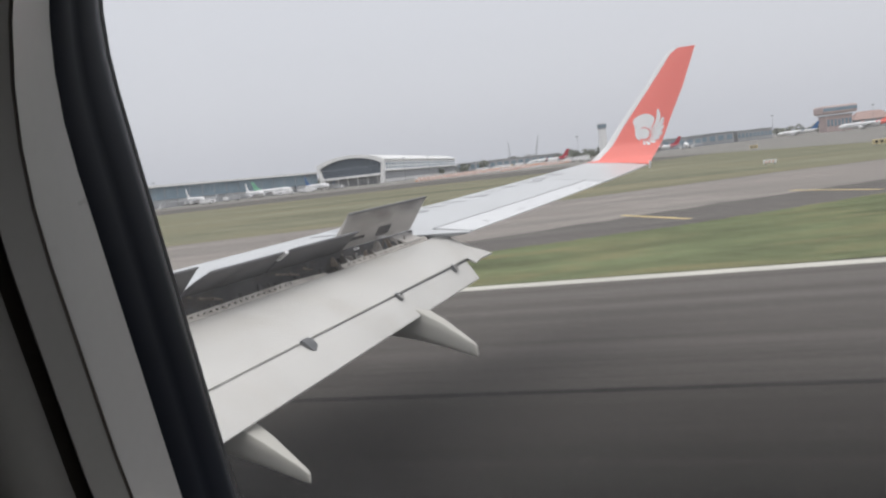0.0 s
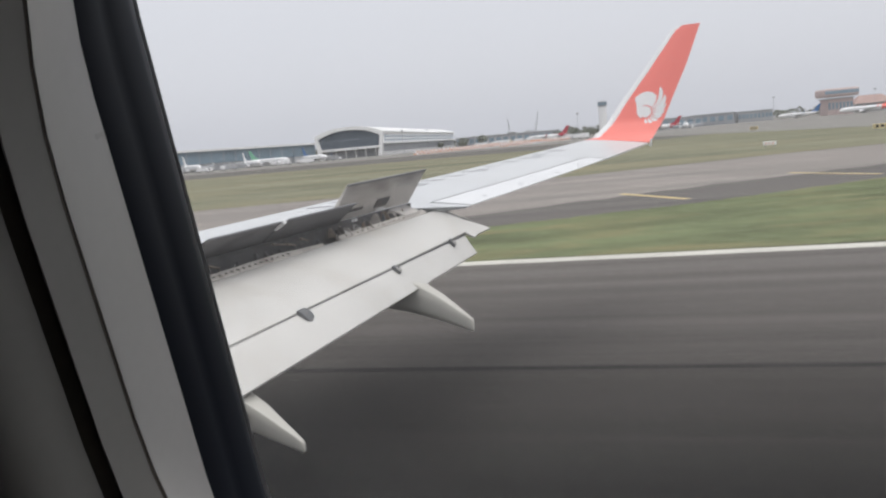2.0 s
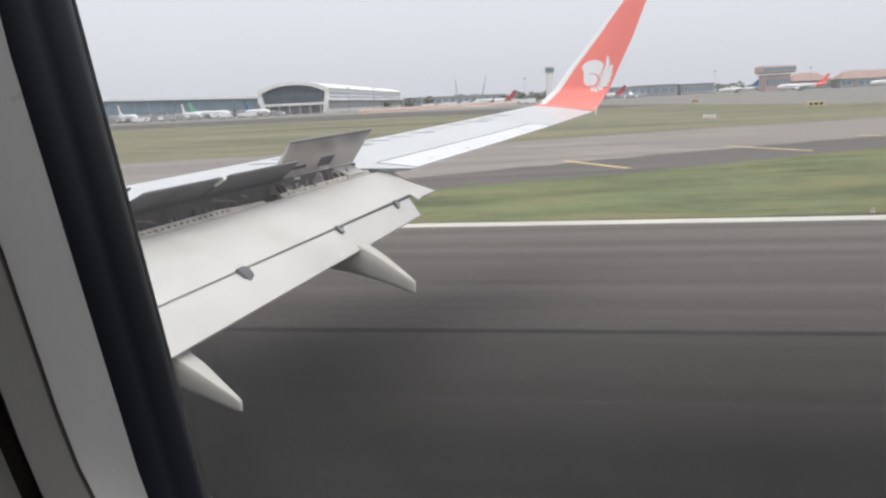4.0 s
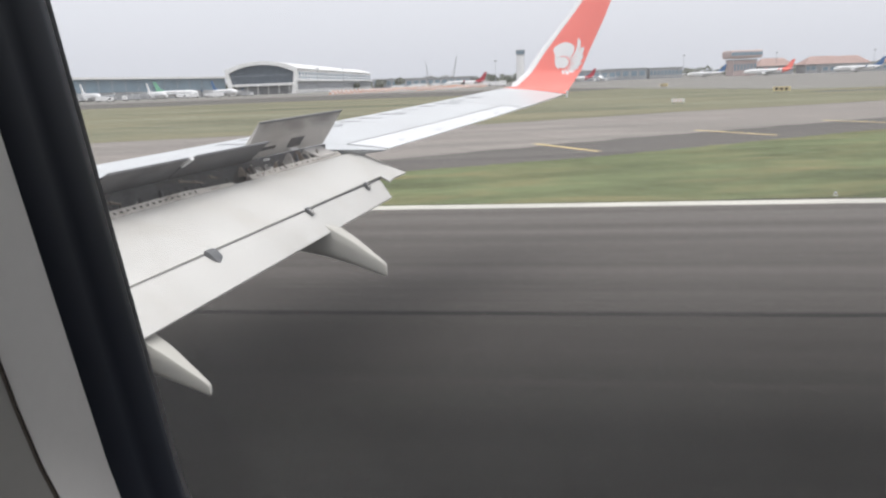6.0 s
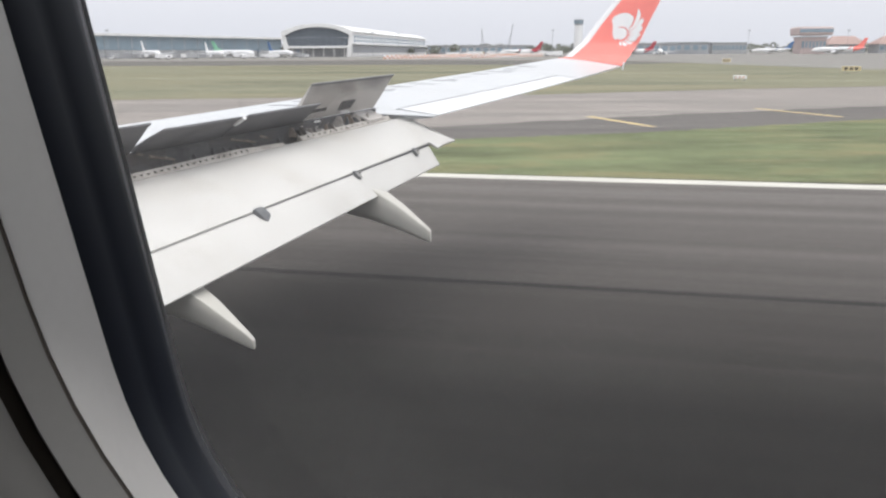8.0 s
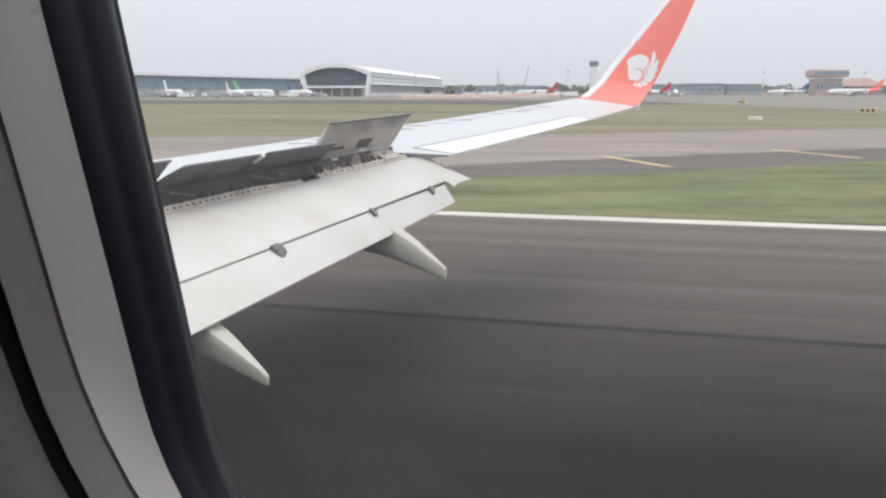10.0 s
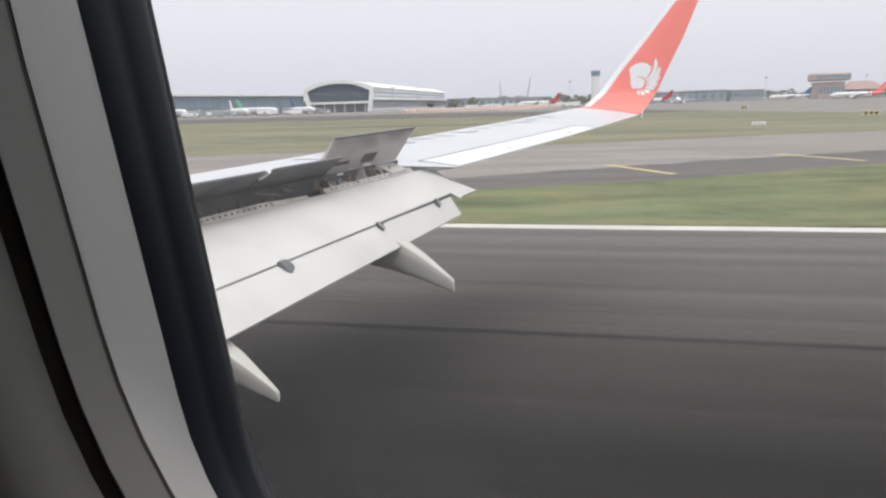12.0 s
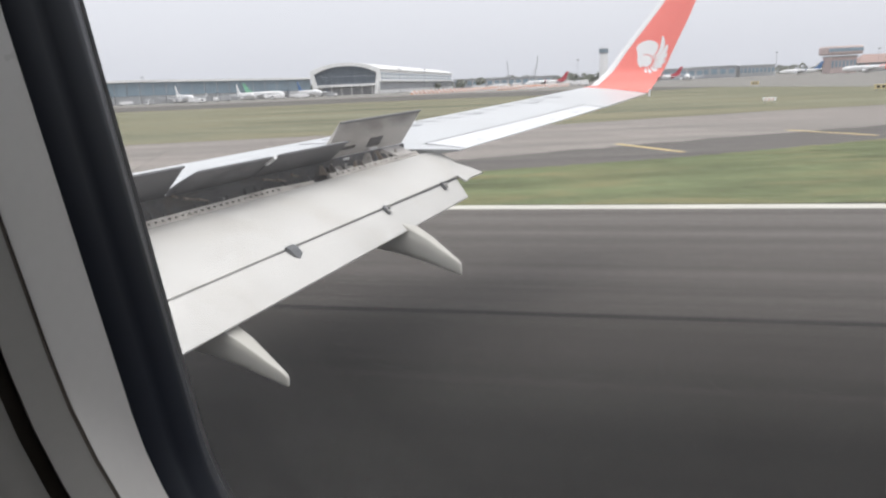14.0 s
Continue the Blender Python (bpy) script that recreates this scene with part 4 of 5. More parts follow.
B_TOP, B_LOW = WIN @ Vector((0, -0.016, az1)), WIN @ Vector((0, -0.016, az0))
ring = []
t0 = math.atan2(B_TOP.z - CZ, B_TOP.y - CY)
t1 = math.atan2(B_LOW.z - CZ, B_LOW.y - CY) + 2 * math.pi
r0, r1 = math.hypot(B_TOP.z - CZ, B_TOP.y - CY), math.hypot(B_LOW.z - CZ, B_LOW.y - CY)
for i in range(41):
    t = lerp(t0, t1, i / 40)
    rr = max(1.88, r0 if i == 0 else 0) if 0 < i < 40 else (r0 if i == 0 else r1)
    ring.append((CY + rr * math.cos(t), CZ + rr * math.sin(t)))
rows = [[bm.verts.new((x, CY + (y - CY) * k, CZ + (z - CZ) * k)) for y, z in ring] for x, k in ((-20, 0.3), (-17.5, 0.78), (-14, 1), (16, 1), (20, 0.75), (24, 0.25))]
for a, b in zip(rows, rows[1:]):
    for i in range(40):
        bm.faces.new((a[i], a[i + 1], b[i + 1], b[i]))
bm.faces.new(rows[0])
bm.faces.new(rows[-1])
part("fuselage", bm, M["white"], plane, "white fuselage skin", True)

# wheels that carry the aircraft
for x, y in ((-5.6, 1.4), (-5.6, -4.3), (-15.5, -1.25)):
    bm = bmesh.new()
    bar(bm, (x, y, -EYE + 0.5), (x, y, -1.4), 0.09, 12)
    gear = part("landing_gear", bm, M["metal"], plane, "grey landing gear leg")
    for s in (-0.42, 0.42):
        bm = bmesh.new()
        bar(bm, (x, y + s - 0.17, -EYE + 0.565), (x, y + s + 0.17, -EYE + 0.565), 0.555, 28)
        bmesh.ops.bevel(bm, geom=[e for e in bm.edges if abs(e.verts[0].co.y - e.verts[1].co.y) < 1e-4], offset=0.06, segments=3, affect="EDGES")
        part("wheel", bm, M["rubber"], gear, "black tyre", True)

# the pane
bm = bmesh.new()
loft(bm, [window_loop(0.004, d) for d in (-0.006, -0.004)])
pane = part("window_pane", bm, glass_mat("window_acrylic", (0.97, 0.97, 0.97), 0.007, 0.028), cabin, "clear slightly hazy acrylic pane")
pane.visible_shadow = False


# the apron and parallel taxiway
sheet("pavement", [(-2500, 450), (-600, 360), (-20, 356), (60, 300), (78, 150), (400, 30), (2500, -260), (2500, 2600), (-2500, 2600)], 0.0, M["apron"], "pale concrete apron in front of the terminal", "apron", 0.028)
sheet("pavement", [(-2500, 300), (-600, 232), (-20, 226), (38, 210), (70, 240), (56, 284), (-14, 346), (-600, 350), (-2500, 440)], 0.004, M["shoulder"], "dark asphalt taxiway along the apron", "taxiway", 0.03)
sheet("pavement", [(66, 112), (900, -30), (900, -2), (69, 130)], 0.01, M["shoulder"], "dark asphalt edge of the apron", "taxiway", 0.03)

# arched terminal hall with a glazed gable, long roof and ribbed side wall
hall = group_at("terminal_hall", pose(-119.5, 600, 0, 0, 0, -5), "white arched terminal hall with a dark glazed front", "building")
HW, HLEN = 29.0, 395.0


def arch_z(x, base=19.3, rise=6.0):
    return base + rise * (1 - abs(x / HW) ** 2.3)


def arch_outline(inset=0.0, n=20):
    pts = []
    for i in range(n + 1):
        x = lerp(-HW, HW, i / n)
        pts.append((x * (1 - inset / HW), arch_z(x) - inset))
    return pts


bm = bmesh.new()  # roof shell
rings = []
for y in (0, HLEN):
    o = arch_outline()
    i2 = arch_outline(0.9)
    rings.append([(x, y, z) for x, z in o] + [(x, y, z) for x, z in i2[::-1]])
loft(bm, rings)
part("roof", bm, M["roof_white"], hall, "white arched metal roof", True)
bm = bmesh.new()  # thick front frame: sides lean in, arched top, lower beam
outer = [(-HW + 2.6, 0.0)] + [(x, z) for x, z in arch_outline()] + [(HW - 2.6, 0.0)]
inner = [(-HW + 6.8, 0.0)] + [(x * 0.895, arch_z(x) - 2.7) for x, z in [(lerp(-HW, HW, i / 20), 0) for i in range(21)]] + [(HW - 6.0, 0.0)]
rings = [[(x, y, z) for x, z in o] for y, o in ((-3.5, outer), (-3.5, inner), (-0.2, inner), (-0.2, outer))]
vs = [[bm.verts.new(q) for q in r] for r in rings]
for i in range(4):
    for j in range(len(outer) - 1):
        bm.faces.new((vs[i][j], vs[i][j + 1], vs[(i + 1) % 4][j + 1], vs[(i + 1) % 4][j]))
part("front_frame", bm, M["roof_white"], hall, "thick white arched frame")
bm = bmesh.new()
box(bm, -HW + 3.9, HW - 3.9, -3.6, -0.3, 6.7, 8.4)
part("front_beam", bm, M["roof_white"], hall)
npan = 11
for i in range(npan):
    for r, (za, zb) in enumerate(((8.5, 14.6), (14.7, None))):
        xa, xb = lerp(-HW + 2.8, HW - 2.8, i / npan) + 0.04, lerp(-HW + 2.8, HW - 2.8, (i + 1) / npan) - 0.04
        bm = bmesh.new()
        ta, tb = (zb, zb) if zb else (arch_z(min(HW, max(-HW, xa * 1.08))) - 1.5, arch_z(min(HW, max(-HW, xb * 1.08))) - 1.5)
        loft(bm, [[(xa, y, za), (xb, y, za), (xb, y, tb), (xa, y, ta)] for y in (-1.2, -1.0)])
        part("pane", bm, M["hallglass"], hall)
bm = bmesh.new()
box(bm, -HW + 4.4, HW - 4.4, 4.0, 4.4, 0.2, 6.8)
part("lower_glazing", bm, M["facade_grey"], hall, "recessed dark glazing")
for i in range(6):
    bm = bmesh.new()
    x = lerp(-HW + 8, HW - 8, i / 5)
    box(bm, x - 0.35, x + 0.35, -1.2, -0.5, 0, 6.8)
    part("column", bm, M["roof_white"], hall)
# side wall: rows of square windows between white ribs
bm = bmesh.new()
box(bm, HW - 2.4, HW - 1.6, 0.2, HLEN, 0, 19.2)
part("side_wall", bm, M["roof_white"], hall, "pale grey side wall")
for i in range(36):
    y = 6 + i * 10.8
    bm = bmesh.new()
    box(bm, HW - 1.62, HW - 1.40, y, y + 6.4, 14.2, 16.6)
    part("side_window", bm, M["facade"], hall)
    bm = bmesh.new()
    box(bm, HW - 1.62, HW - 1.40, y, y + 6.4, 11.4, 13.3)
    part("side_window", bm, M["facade"], hall)
bm = bmesh.new()
box(bm, HW - 1.58, HW + 1.6, 0.2, HLEN, 9.4, 10.2)
part("ledge", bm, M["roof_white"], hall)
# grey band puts the shadow below the ledge into the wall's colour
bm = bmesh.new()
box(bm, HW - 1.56, HW - 1.3, 0.4, HLEN, 3.0, 9.3)
part("lower_side_wall", bm, M["hangar"], hall, "grey wall band painted as the shadow under the ledge")

# long terminal pier beside the hall
pier = group_at("terminal_pier", pose(0, 0, 0), "long glazed terminal pier with a pale flat roof", "building")
P = [(-150, 604, 15.0), (-262, 540, 17.6), (-430, 500, 19.0), (-760, 480, 19.5)]
for a, b in zip(P, P[1:]):
    d = Vector((b[0] - a[0], b[1] - a[1], 0))
    ln = d.length
    d.normalize()
    nrm = Vector((d.y, -d.x, 0))
    if nrm.y > 0:
        nrm = -nrm
    A, B = Vector((a[0], a[1], 0)), Vector((b[0], b[1], 0))

    def seg(bm, s0, s1, out0, out1, z0, z1):
        f0, f1 = s0 / ln, s1 / ln
        k0, k1 = lerp(a[2], b[2], f0) / 15, lerp(a[2], b[2], f1) / 15
        p0, p1 = A + d * s0, A + d * s1
        loft(bm, [[p + nrm * out0 + Vector((0, 0, z0 * k)), p + nrm * out1 + Vector((0, 0, z0 * k)), p + nrm * out1 + Vector((0, 0, z1 * k)), p + nrm * out0 + Vector((0, 0, z1 * k))] for p, k in ((p0, k0), (p1, k1))])

    bm = bmesh.new()
    seg(bm, 0, ln, -30, 0, 0, 13.6)
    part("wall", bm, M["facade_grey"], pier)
    bm = bmesh.new()
    seg(bm, -2, ln + 2, -32, 4.5, 13.6, 15.0)
    part("roof", bm, M["roof_white"], pier, "pale flat roof edge")
    k = int(ln // 9)
    for i in range(k):
        s0 = ln * i / k
        bm = bmesh.new()
        seg(bm, s0 + 0.25, s0 + ln / k - 0.25, 0.02, 0.5, 5.2, 13.4)
        part("pane", bm, M["facade"], pier)
        if i % 2 == 0:
            bm = bmesh.new()
            seg(bm, s0, s0 + 0.9, 0.02, 4.0, 0, 5.0)
            part("column", bm, M["grey"], pier)

# control tower, in paler paints that stand in for haze
tower = group_at("control_tower", pose(101, 720, 0), "pale control tower with a grey glazed top", "tower")
bm = bmesh.new()
bar(bm, (0, 0, 0), (0, 0, 27), 4.0, 16, 3.8)
part("shaft", bm, M["white"], tower, "", True)
bm = bmesh.new()
bar(bm, (0, 0, 26.5), (0, 0, 28.0), 3.8, 16, 4.4)
part("deck", bm, M["hangar"], tower)
bm = bmesh.new()
bar(bm, (0, 0, 28.0), (0, 0, 31.0), 4.1, 12, 4.4)
part("cab_glazing", bm, M["facade"], tower)
bm = bmesh.new()
bar(bm, (0, 0, 31.0), (0, 0, 31.8), 4.6, 16, 4.2)
bar(bm, (0, 0, 31.8), (0, 0, 34.5), 0.15, 6)
part("roof", bm, M["hangar"], tower)

# hangars and the office block with its overhanging top floors
def shed(name, x, y, w, dpt, h, rot, material, label, windows=8, pitched=0.0):
    g = group_at(name, pose(x, y, 0, 0, 0, rot), label, "building")
    bm = bmesh.new()
    box(bm, -w / 2, w / 2, 0, dpt, 0, h)
    part("wall", bm, material, g)
    bm = bmesh.new()
    if pitched:
        loft(bm, [[(xx, -1.5, h), (xx, dpt + 1.5, h), (xx * 0.55, dpt / 2, h + pitched)] for xx in (-w / 2 - 1.5, w / 2 + 1.5)])
    else:
        box(bm, -w / 2 - 0.8, w / 2 + 0.8, -0.8, dpt + 0.8, h, h + 0.9)
    part("roof", bm, M["tile"] if pitched else M["grey"], g)
    for i in range(windows):
        bm = bmesh.new()
        xa = lerp(-w / 2, w / 2, (i + 0.18) / windows)
        xb = lerp(-w / 2, w / 2, (i + 0.82) / windows)
        box(bm, xa, xb, -0.25, 0.1, h * 0.35, h * 0.78)
        part("window", bm, M["facade"], g)
    return g


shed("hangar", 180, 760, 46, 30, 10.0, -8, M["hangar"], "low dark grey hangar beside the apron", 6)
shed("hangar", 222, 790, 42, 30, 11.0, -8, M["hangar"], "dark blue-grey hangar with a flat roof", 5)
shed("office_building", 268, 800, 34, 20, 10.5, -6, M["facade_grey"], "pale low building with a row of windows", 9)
block = shed("office_block", 318, 720, 22, 22, 14.5, -5, M["brick"], "reddish office block with overhanging top floors", 7)
bm = bmesh.new()
box(bm, -15, 15, -4, 24, 16.5, 24.0)
bmesh.ops.bevel(bm, geom=bm.edges[:], offset=1.2, segments=1, affect="EDGES")
part("top_floor", bm, M["brick"], block, "overhanging reddish top floors")
bm = bmesh.new()
box(bm, -14.6, 14.6, -4.2, -3.9, 19, 22)
part("top_glazing", bm, M["facade"], block)
for x, y, w in ((368, 760, 34), (412, 745, 40), (452, 770, 36), (500, 740, 44), (555, 760, 40), (610, 730, 50)):
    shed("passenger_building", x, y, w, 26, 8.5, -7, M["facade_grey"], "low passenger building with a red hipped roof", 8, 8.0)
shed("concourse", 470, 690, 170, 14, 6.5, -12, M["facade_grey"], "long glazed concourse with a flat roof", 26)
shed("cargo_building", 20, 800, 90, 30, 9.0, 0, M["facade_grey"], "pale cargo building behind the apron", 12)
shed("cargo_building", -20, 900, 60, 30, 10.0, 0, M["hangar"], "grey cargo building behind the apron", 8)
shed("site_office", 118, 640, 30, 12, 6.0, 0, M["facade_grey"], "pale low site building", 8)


# parked jets
def jet(x, y, rot, tail, label, scale=1.0, accent=None):
    g = group_at("parked_jet", pose(x, y, 0, 0, 0, rot) @ Matrix.Scale(scale, 4), label, "aircraft", "jets on the apron")
    bm = bmesh.new()
    rows = [(0.0, 0.15, 3.1), (0.6, 0.75, 3.15), (1.8, 1.35, 3.3), (4.0, 1.85, 3.5), (7, 1.95, 3.55), (26, 1.95, 3.55), (31, 1.55, 3.9), (35, 0.85, 4.5), (38, 0.25, 4.9)]
    loft(bm, [[(xx, r * math.cos(a * math.pi / 8), zc + r * math.sin(a * math.pi / 8)) for a in range(16)] for xx, r, zc in rows])
    body = part("fuselage", bm, M["white"], g, "white fuselage", True)
    for s in (-1, 1):
        bm = bmesh.new()
        loft(bm, [[(13.0, s * 1.4, 2.5), (20.4, s * 1.4, 2.5), (20.4, s * 1.4, 2.95), (15.5, s * 1.4, 3.15)], [(20.2, s * 16.5, 4.0), (22.0, s * 16.5, 4.0), (22.0, s * 16.5, 4.1), (21.0, s * 16.5, 4.2)]])
        part("wing", bm, M["grey"], g)
        bm = bmesh.new()
        loft(bm, [[(20.6, s * 16.5, 4.1), (22.0, s * 16.5, 4.1), (22.0, s * 16.6, 4.1), (20.6, s * 16.6, 4.1)], [(22.4, s * 17.2, 6.3), (23.0, s * 17.2, 6.3), (23.0, s * 17.25, 6.3), (22.4, s * 17.25, 6.3)]])
        part("winglet", bm, tail, g)
        bm = bmesh.new()
        bar(bm, (12.6, s * 4.9, 1.75), (16.4, s * 4.9, 1.75), 1.0, 14, 0.75)
        part("engine", bm, M["white"], g, "", True)
        bm = bmesh.new()
        loft(bm, [[(33.2, s * 0.4, 4.6), (37.2, s * 0.4, 4.6), (37.2, s * 0.4, 4.8), (34.2, s * 0.4, 4.85)], [(37.2, s * 6.6, 5.1), (38.9, s * 6.6, 5.1), (38.9, s * 6.6, 5.2), (37.8, s * 6.6, 5.2)]])
        part("tailplane", bm, M["white"], g)
        bm = bmesh.new()
        box(bm, 4.5, 31, s * 1.93 - 0.03, s * 1.93 + 0.03, 3.95, 4.2)
        part("window_row", bm, M["glassdark"], body)
        for k in (0, 1):
            bm = bmesh.new()
            bar(bm, (17.4, s * (2.6 + 0.5 * k) - 0.16, 0.55), (17.4, s * (2.6 + 0.5 * k) + 0.16, 0.55), 0.55, 12)
            part("wheel", bm, M["tyre"], g)
        bm = bmesh.new()
        bar(bm, (17.4, s * 2.85, 0.6), (17.4, s * 2.7, 2.7), 0.14, 6)
        part("gear_leg", bm, M["grey"], g)
    bm = bmesh.new()
    loft(bm, [[(29.0, -0.22, 5.2), (36.9, -0.22, 5.2), (36.9, 0.22, 5.2), (29.0, 0.22, 5.2)], [(33.2, -0.16, 7.2), (37.6, -0.16, 7.2), (37.6, 0.16, 7.2), (33.2, 0.16, 7.2)], [(37.2, -0.1, 12.2), (39.6, -0.1, 12.2), (39.6, 0.1, 12.2), (37.2, 0.1, 12.2)]])
    part("tail_fin", bm, tail, g, "painted tail fin")
    if accent:
        bm = bmesh.new()
        loft(bm, [[(xx, (r + 0.02) * math.cos(a * math.pi / 8), zc + (r + 0.02) * math.sin(a * math.pi / 8)) for a in range(16)] for xx, r, zc in ((29.2, 1.70, 3.78), (31, 1.55, 3.9), (35, 0.85, 4.5), (37.9, 0.27, 4.88))], False)
        part("tail_band", bm, accent, g, "painted rear fuselage", True)
    bm = bmesh.new()
    loft(bm, [[(1.0, -0.75, 3.75), (1.0, 0.75, 3.75), (1.9, 0.95, 4.35), (1.9, -0.95, 4.35)], [(1.15, -0.72, 3.75), (1.15, 0.72, 3.75), (2.1, 0.92, 4.35), (2.1, -0.92, 4.35)]])
    part("cockpit_window", bm, M["glassdark"], body)
    bm = bmesh.new()
    bar(bm, (4.2, -0.25, 0.4), (4.2, 0.25, 0.4), 0.4, 10)
    bar(bm, (4.2, 0, 0.4), (4.2, 0, 2.2), 0.1, 6)
    part("nose_gear", bm, M["tyre"], g)
    return g


WHITE_JET = "white parked jet standing on the apron"
jet(-208, 505, 130, M["white"], WHITE_JET)
jet(-165, 505, 128, M["white"], WHITE_JET, 0.9)
jet(-158, 555, 158, M["green"], "white parked jet with a green tail fin", 1.0)
jet(-118, 505, 132, M["blue"], "white parked jet with a blue tail fin", 0.9)
jet(254, 700, -15, M["blue"], "white parked jet with a blue tail fin", 0.9)
jet(264, 600, -8, M["red"], "white parked jet with a red tail and rear", 1.0, M["red"])
jet(140, 565, 78, M["grey"], "grey jet seen tail-on on the taxiway", 0.9)
jet(360, 640, -20, M["blue"], "white parked jet with a blue tail fin", 1.0)
jet(24, 620, -15, M["maroon"], "white parked jet with a dark red tail fin", 0.9, M["maroon"])
jet(118, 640, -14, M["maroon"], "white parked jet with a dark red tail fin", 0.9, M["maroon"])


# apron vehicles
def truck(x, y, rot, length, h, body, label, cab=None):
    g = group_at("apron_truck", pose(x, y, 0, 0, 0, rot), label, "truck", "apron vehicles")
    bm = bmesh.new()
    box(bm, -length / 2 + 1.7, length / 2, -1.15, 1.15, 0.7, h)
    bmesh.ops.bevel(bm, geom=bm.edges[:], offset=0.08, segments=1, affect="EDGES")
    part("cargo_box", bm, body, g)
    bm = bmesh.new()
    box(bm, -length / 2, -length / 2 + 1.6, -1.1, 1.1, 0.5, 2.3)
    bmesh.ops.bevel(bm, geom=bm.edges[:], offset=0.15, segments=1, affect="EDGES")
    c = part("cab", bm, cab or M["white"], g)
    bm = bmesh.new()
    box(bm, -length / 2 - 0.02, -length / 2 + 0.06, -0.95, 0.95, 1.35, 2.1)
    part("windscreen", bm, M["glassdark"], c)
    for xx in (-length / 2 + 0.9, length / 2 - 1.2):
        for s in (-1, 1):
            bm = bmesh.new()
            bar(bm, (xx, s * 1.0 - 0.14, 0.48), (xx, s * 1.0 + 0.14, 0.48), 0.48, 12)
            part("wheel", bm, M["tyre"], g)
    return g


rng = random.Random(11)
for i in range(48):
    x = rng.uniform(-14, 110) if i < 26 else rng.uniform(-250, -90)
    y = rng.uniform(520, 640) if i < 26 else rng.uniform(440, 560)
    truck(x, y, rng.choice((0, 180, 90, 20, 160)) + rng.uniform(-12, 12), rng.uniform(5.5, 11), rng.uniform(2.6, 3.8), rng.choice((M["white"], M["white"], M["grey"], M["white"])), "white service truck parked on the apron")

# stacked water-filled barriers, orange and white in turn, in two rows
bar0 = group_at("traffic_barrier", pose(-44, 398, 0, 0, 0, 60) @ Matrix.Scale(1.75, 4), "stacked orange and white plastic barrier beside the apron", "barrier", "row of barriers")
for k, tier, mtl in ((0, 0, "orange"), (1, 0, "white"), (0, 1, "white"), (1, 1, "orange")):
    bm = bmesh.new()
    z = 0.62 * tier
    loft(bm, [[(x, -0.35, z), (x, 0.35, z), (x, 0.28, z + 0.2), (x, 0.15, z + 0.36), (x, 0.12, z + 0.61), (x, -0.12, z + 0.61), (x, -0.15, z + 0.36), (x, -0.28, z + 0.2)] for x in (-0.95 + 0.96 * k, -0.01 + 0.96 * k)])
    part("barrier_half", bm, M[mtl], bar0)
for i in range(1, 48):
    t = i / 47
    copy_thing(bar0, pose(lerp(-44, 36, t) + 3 * math.sin(t * 5), lerp(398, 545, t), 0, 0, 0, 57 + 6 * math.cos(t * 5)))
for i in range(34):
    t = i / 33
    copy_thing(bar0, pose(lerp(2, 50, t) + 2 * math.sin(t * 7), lerp(428, 545, t), 0, 0, 0, 62 + 5 * math.cos(t * 7)))

# piling rigs and lamp masts
def rig(x, y, h, lean, label):
    g = group_at("piling_rig", pose(x, y, 0), label, "crane")
    bm = bmesh.new()
    box(bm, -2.2, 2.2, -1.5, 1.5, 1.0, 3.2)
    bmesh.ops.bevel(bm, geom=bm.edges[:], offset=0.2, segments=1, affect="EDGES")
    part("cabin", bm, M["signyellow"], g)
    for s in (-1, 1):
        bm = bmesh.new()
        box(bm, -2.8, 2.8, s * 1.5 - 0.4, s * 1.5 + 0.4, 0, 1.0)
        bmesh.ops.bevel(bm, geom=bm.edges[:], offset=0.25, segments=2, affect="EDGES")
        part("track", bm, M["tyre"], g)
    top = Vector((2.5 + lean, 0, h))
    bm = bmesh.new()
    for dx, dy in ((-0.5, -0.5), (0.5, -0.5), (0.5, 0.5), (-0.5, 0.5)):
        bar(bm, (2.5 + dx, dy, 0.8), top + Vector((dx * 0.4, dy * 0.4, 0)), 0.11, 5)
    for i in range(12):
        a, b = i / 12, (i + 1) / 12
        p0, p1 = Vector((2.5, 0, 0.8)).lerp(top, a), Vector((2.5, 0, 0.8)).lerp(top, b)
        s = 0.5 if i % 2 else -0.5
        bar(bm, p0 + Vector((s, -s, 0)) * (1 - 0.6 * a), p1 + Vector((-s, s, 0)) * (1 - 0.6 * b), 0.08, 5)
    part("mast", bm, M["steel"], g)
    bm = bmesh.new()
    bar(bm, (-1.8, 0, 3.2), Vector((2.5, 0, 0.8)).lerp(top, 0.7), 0.1, 5)
    part("stay", bm, M["steel"], g)


rig(9, 600, 21, -2.5, "lattice piling rig standing behind the barriers")
rig(27, 600, 24, 4.0, "lattice piling rig with a leaning mast")
mast0 = group_at("lamp_mast", pose(60, 560, 0), "thin steel floodlight mast on the apron", "lamp post", "floodlight masts")
bm = bmesh.new()
bar(bm, (0, 0, 0), (0, 0, 18), 0.22, 8, 0.1)
part("pole", bm, M["steel"], mast0)
bm = bmesh.new()
box(bm, -1.2, 1.2, -0.3, 0.3, 17.8, 18.6)
part("lamp_head", bm, M["grey"], mast0)
for x, y in ((96, 560), (128, 600), (-75, 590), (-60, 640), (215, 600), (300, 620), (395, 640), (-240, 500)):
    copy_thing(mast0, pose(x, y, 0))

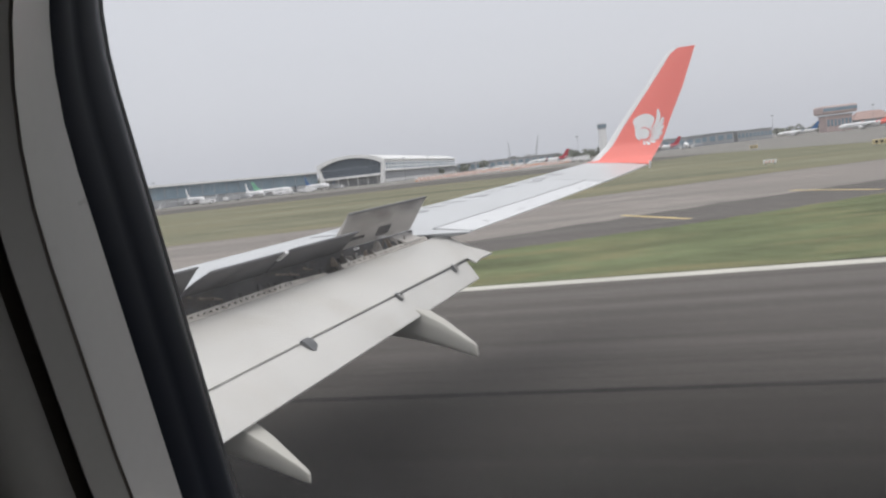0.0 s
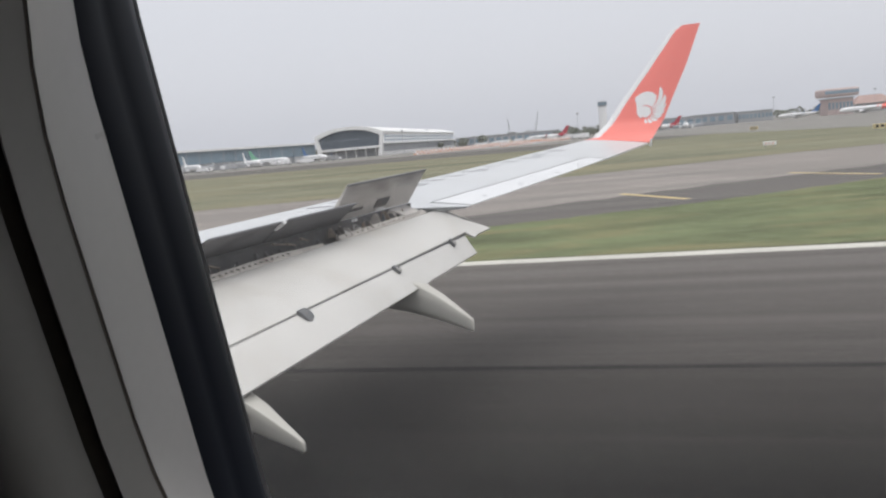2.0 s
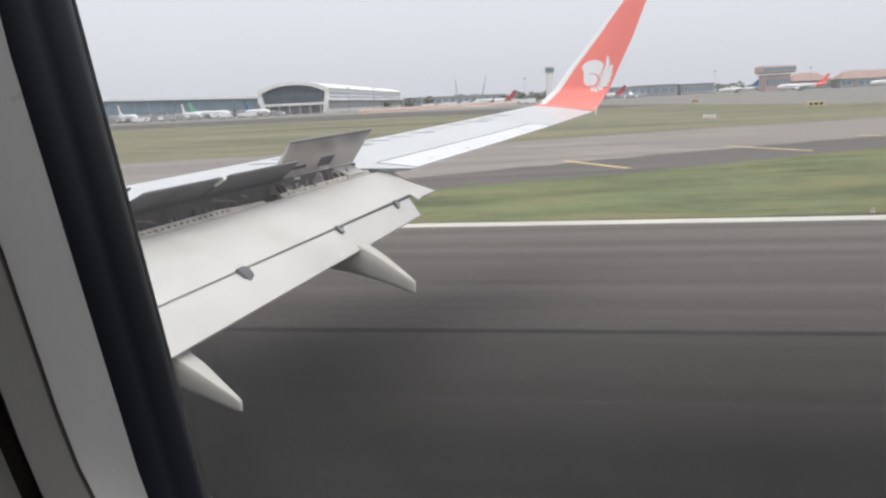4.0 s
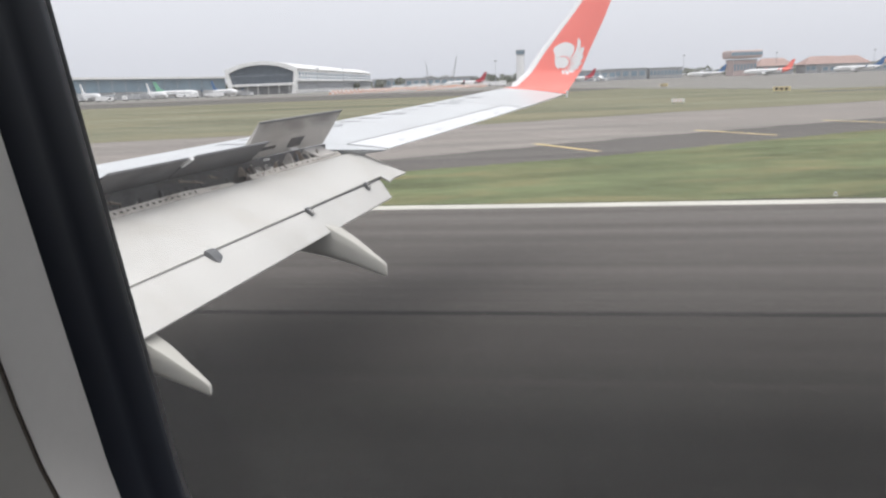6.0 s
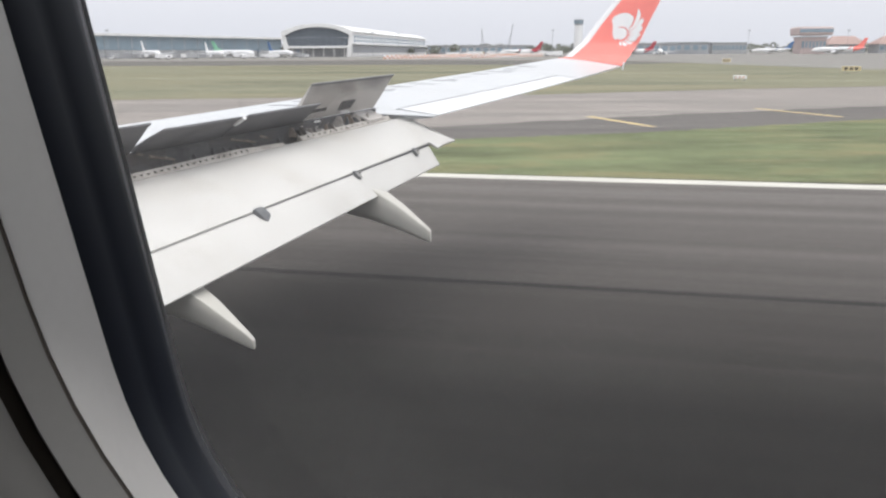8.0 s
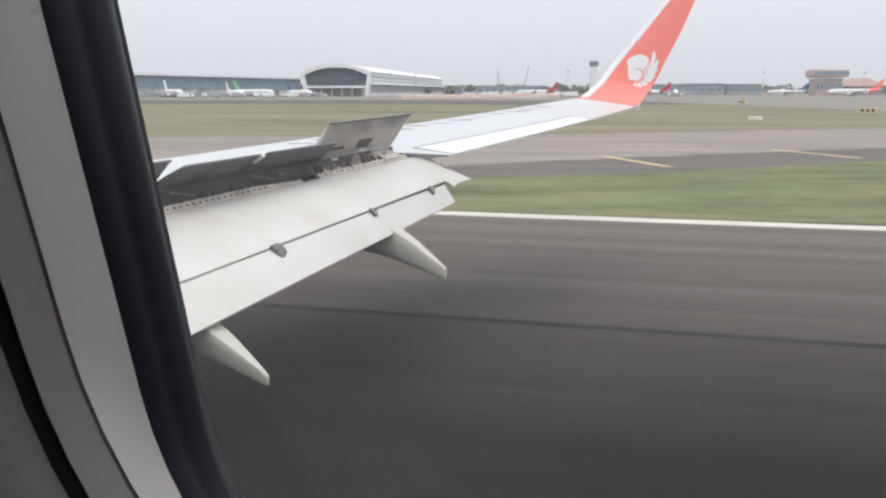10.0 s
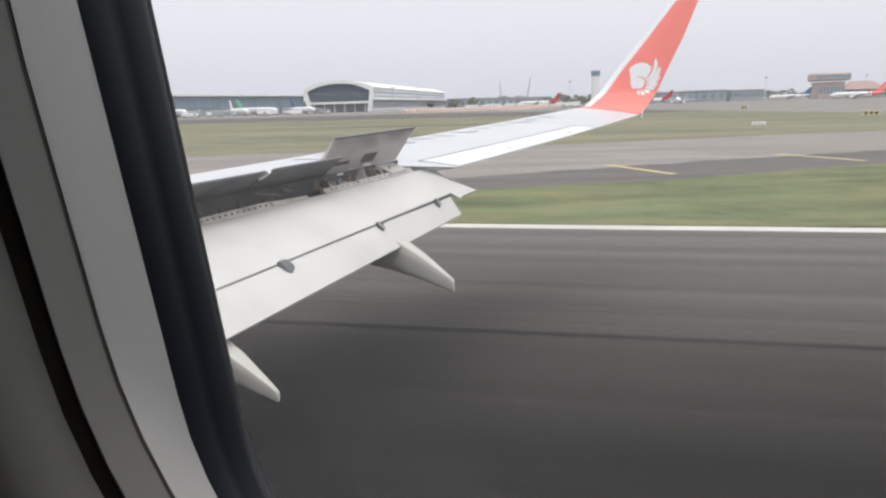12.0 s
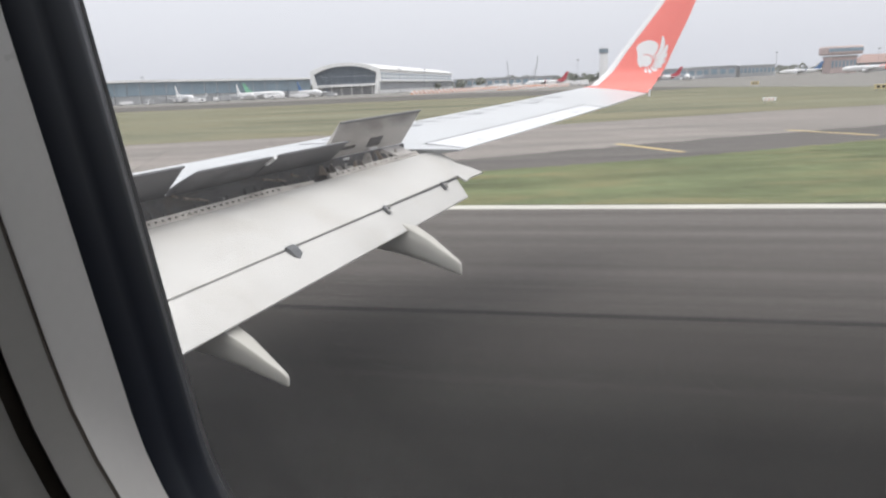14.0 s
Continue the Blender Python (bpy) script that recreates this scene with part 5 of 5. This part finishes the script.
# far trees, a belt along the horizon with haze put into their colour
rng = random.Random(3)
verts, faces = [], []
for i in range(800):
    t = rng.random()
    x = rng.uniform(-1500, 1900)
    y = rng.uniform(980, 1250)
    if -70 < x < 110:
        y -= rng.uniform(0, 220)
    h = rng.uniform(5, 13) * (y / 1000)
    w = h * rng.uniform(0.5, 0.9)
    for k in range(48):
        a, e = rng.uniform(0, 2 * math.pi), rng.uniform(-0.7, 1)
        r = w * rng.uniform(0.35, 1) * math.sqrt(max(0.05, 1 - e * e))
        c = Vector((x + r * math.cos(a), y + r * math.sin(a), h * (0.62 + 0.36 * e) + rng.uniform(-0.5, 0.5)))
        s = rng.uniform(0.7, 1.8)
        u = Vector((rng.gauss(0, 1), rng.gauss(0, 1), rng.gauss(0, 1))).normalized() * s
        v = u.orthogonal().normalized() * s
        b0 = len(verts)
        verts += [c - u - v, c + u - v * 0.6, c + u * 0.7 + v, c - u * 0.8 + v * 0.9]
        faces.append((b0, b0 + 1, b0 + 2, b0 + 3))
    b0 = len(verts)
    for zz, rr in ((0, 0.45), (h * 0.6, 0.2)):
        for q in range(4):
            verts.append(Vector((x + rr * math.cos(q * 1.57), y + rr * math.sin(q * 1.57), zz)))
    faces += [(b0 + q, b0 + (q + 1) % 4, b0 + 4 + (q + 1) % 4, b0 + 4 + q) for q in range(4)]
me = bpy.data.meshes.new("far_trees")
me.from_pydata([tuple(v) for v in verts], [], faces)
me.materials.append(M["leaf"])
tagged(new("far_trees", me), "hazy grey-green belt of trees on the horizon", "trees", kind="stuff")


# signs in the grass
def sign(name, x, y, rot, w, h, face, label, bars=3, mark=None):
    g = group_at(name, pose(x, y, 0, 0, 0, rot), label, "sign")
    bm = bmesh.new()
    box(bm, -w / 2, w / 2, -0.12, 0.12, 0.3, 0.3 + h)
    bmesh.ops.bevel(bm, geom=bm.edges[:], offset=0.03, segments=1, affect="EDGES")
    part("panel", bm, face, g)
    for s in (-1, 1):
        bm = bmesh.new()
        bar(bm, (s * w * 0.35, 0, -0.03), (s * w * 0.35, 0, 0.32), 0.05, 8)
        part("leg", bm, M["steel"], g)
    for i in range(bars):
        xa = lerp(-w * 0.4, w * 0.4, (i + 0.15) / bars)
        xb = lerp(-w * 0.4, w * 0.4, (i + 0.75) / bars)
        bm = bmesh.new()
        if mark:
            loft(bm, [[(xa, yy, 0.34), (xa + 0.12, yy, 0.34), (xb, yy, 0.26 + h), (xb - 0.12, yy, 0.26 + h)] for yy in (-0.13, -0.12)])
        else:
            box(bm, xa, xb, -0.13, -0.118, 0.3 + h * 0.25, 0.3 + h * 0.75)
        part("writing_bar", bm, mark or M["hole"], g)


sign("marker_board", 33.1, 93.9, -22, 1.5, 0.42, M["white"], "white marker board with orange slanted marks on grass", 3, M["orange"])
sign("taxiway_sign", 62.7, 127, -28, 2.8, 0.75, M["signyellow"], "yellow taxiway sign with dark writing in the grass")
sign("taxiway_sign", 75.6, 227, -20, 2.2, 0.9, M["signyellow"], "small yellow taxiway sign beside the apron", 2)

# the turn-off that the runway meets further ahead: shoulder, concrete, and a curved yellow lead-off line
sheet("pavement", [uv(-320, 0.9), uv(-84, 0.9), uv(-78, 5.6), uv(-330, 5.6)], 0.009, M["shoulder"], "dark asphalt strip beside the runway turn-off", "taxiway", 0.03)
sheet("pavement", [uv(-330, 5.4), uv(-78, 5.4), uv(-70, 16), uv(-66, 34), uv(-340, 34)], 0.0075, M["concrete"], "pale concrete turn-off beside the runway", "taxiway", 0.03)
lead = [(lerp(-190, -100, i / 24), -4 + 26 * (i / 24) ** 1.5) for i in range(25)]
bm = bmesh.new()
for (u0, v0), (u1, v1) in zip(lead, lead[1:]):
    d = Vector((u1 - u0, v1 - v0)).normalized() * 0.15
    slab(bm, [uv(u0 + d.y, v0 - d.x), uv(u1 + d.y, v1 - d.x), uv(u1 - d.y, v1 + d.x), uv(u0 - d.y, v0 + d.x)], 0.008, 0.014)
tagged(mesh_ob("trim", bm, M["yellow"]), "yellow curved lead-off line on the asphalt", "road marking", kind="structure")


def edge_light(u, v):
    g = group_at("edge_light", RUN @ pose(u, v, 0) @ Matrix.Scale(0.7, 4), "small runway edge light on a short stem in the grass", "light", "runway edge lights")
    bm = bmesh.new()
    bar(bm, (0, 0, -0.02), (0, 0, 0.04), 0.13, 16, 0.11)
    part("base", bm, M["grey"], g)
    bm = bmesh.new()
    bar(bm, (0, 0, 0.04), (0, 0, 0.10), 0.025, 10)
    part("stem", bm, M["signyellow"], g)
    bm = bmesh.new()
    rings = [[(r * math.cos(a * math.pi / 6), r * math.sin(a * math.pi / 6), z) for a in range(12)] for r, z in ((0.05, 0.10), (0.065, 0.12), (0.055, 0.17), (0.02, 0.19))]
    loft(bm, rings)
    part("lens", bm, M["grey"], g, "clear glass lens", True)


for u in (-47, 12.5, 72, 132):
    edge_light(u, 0.95)
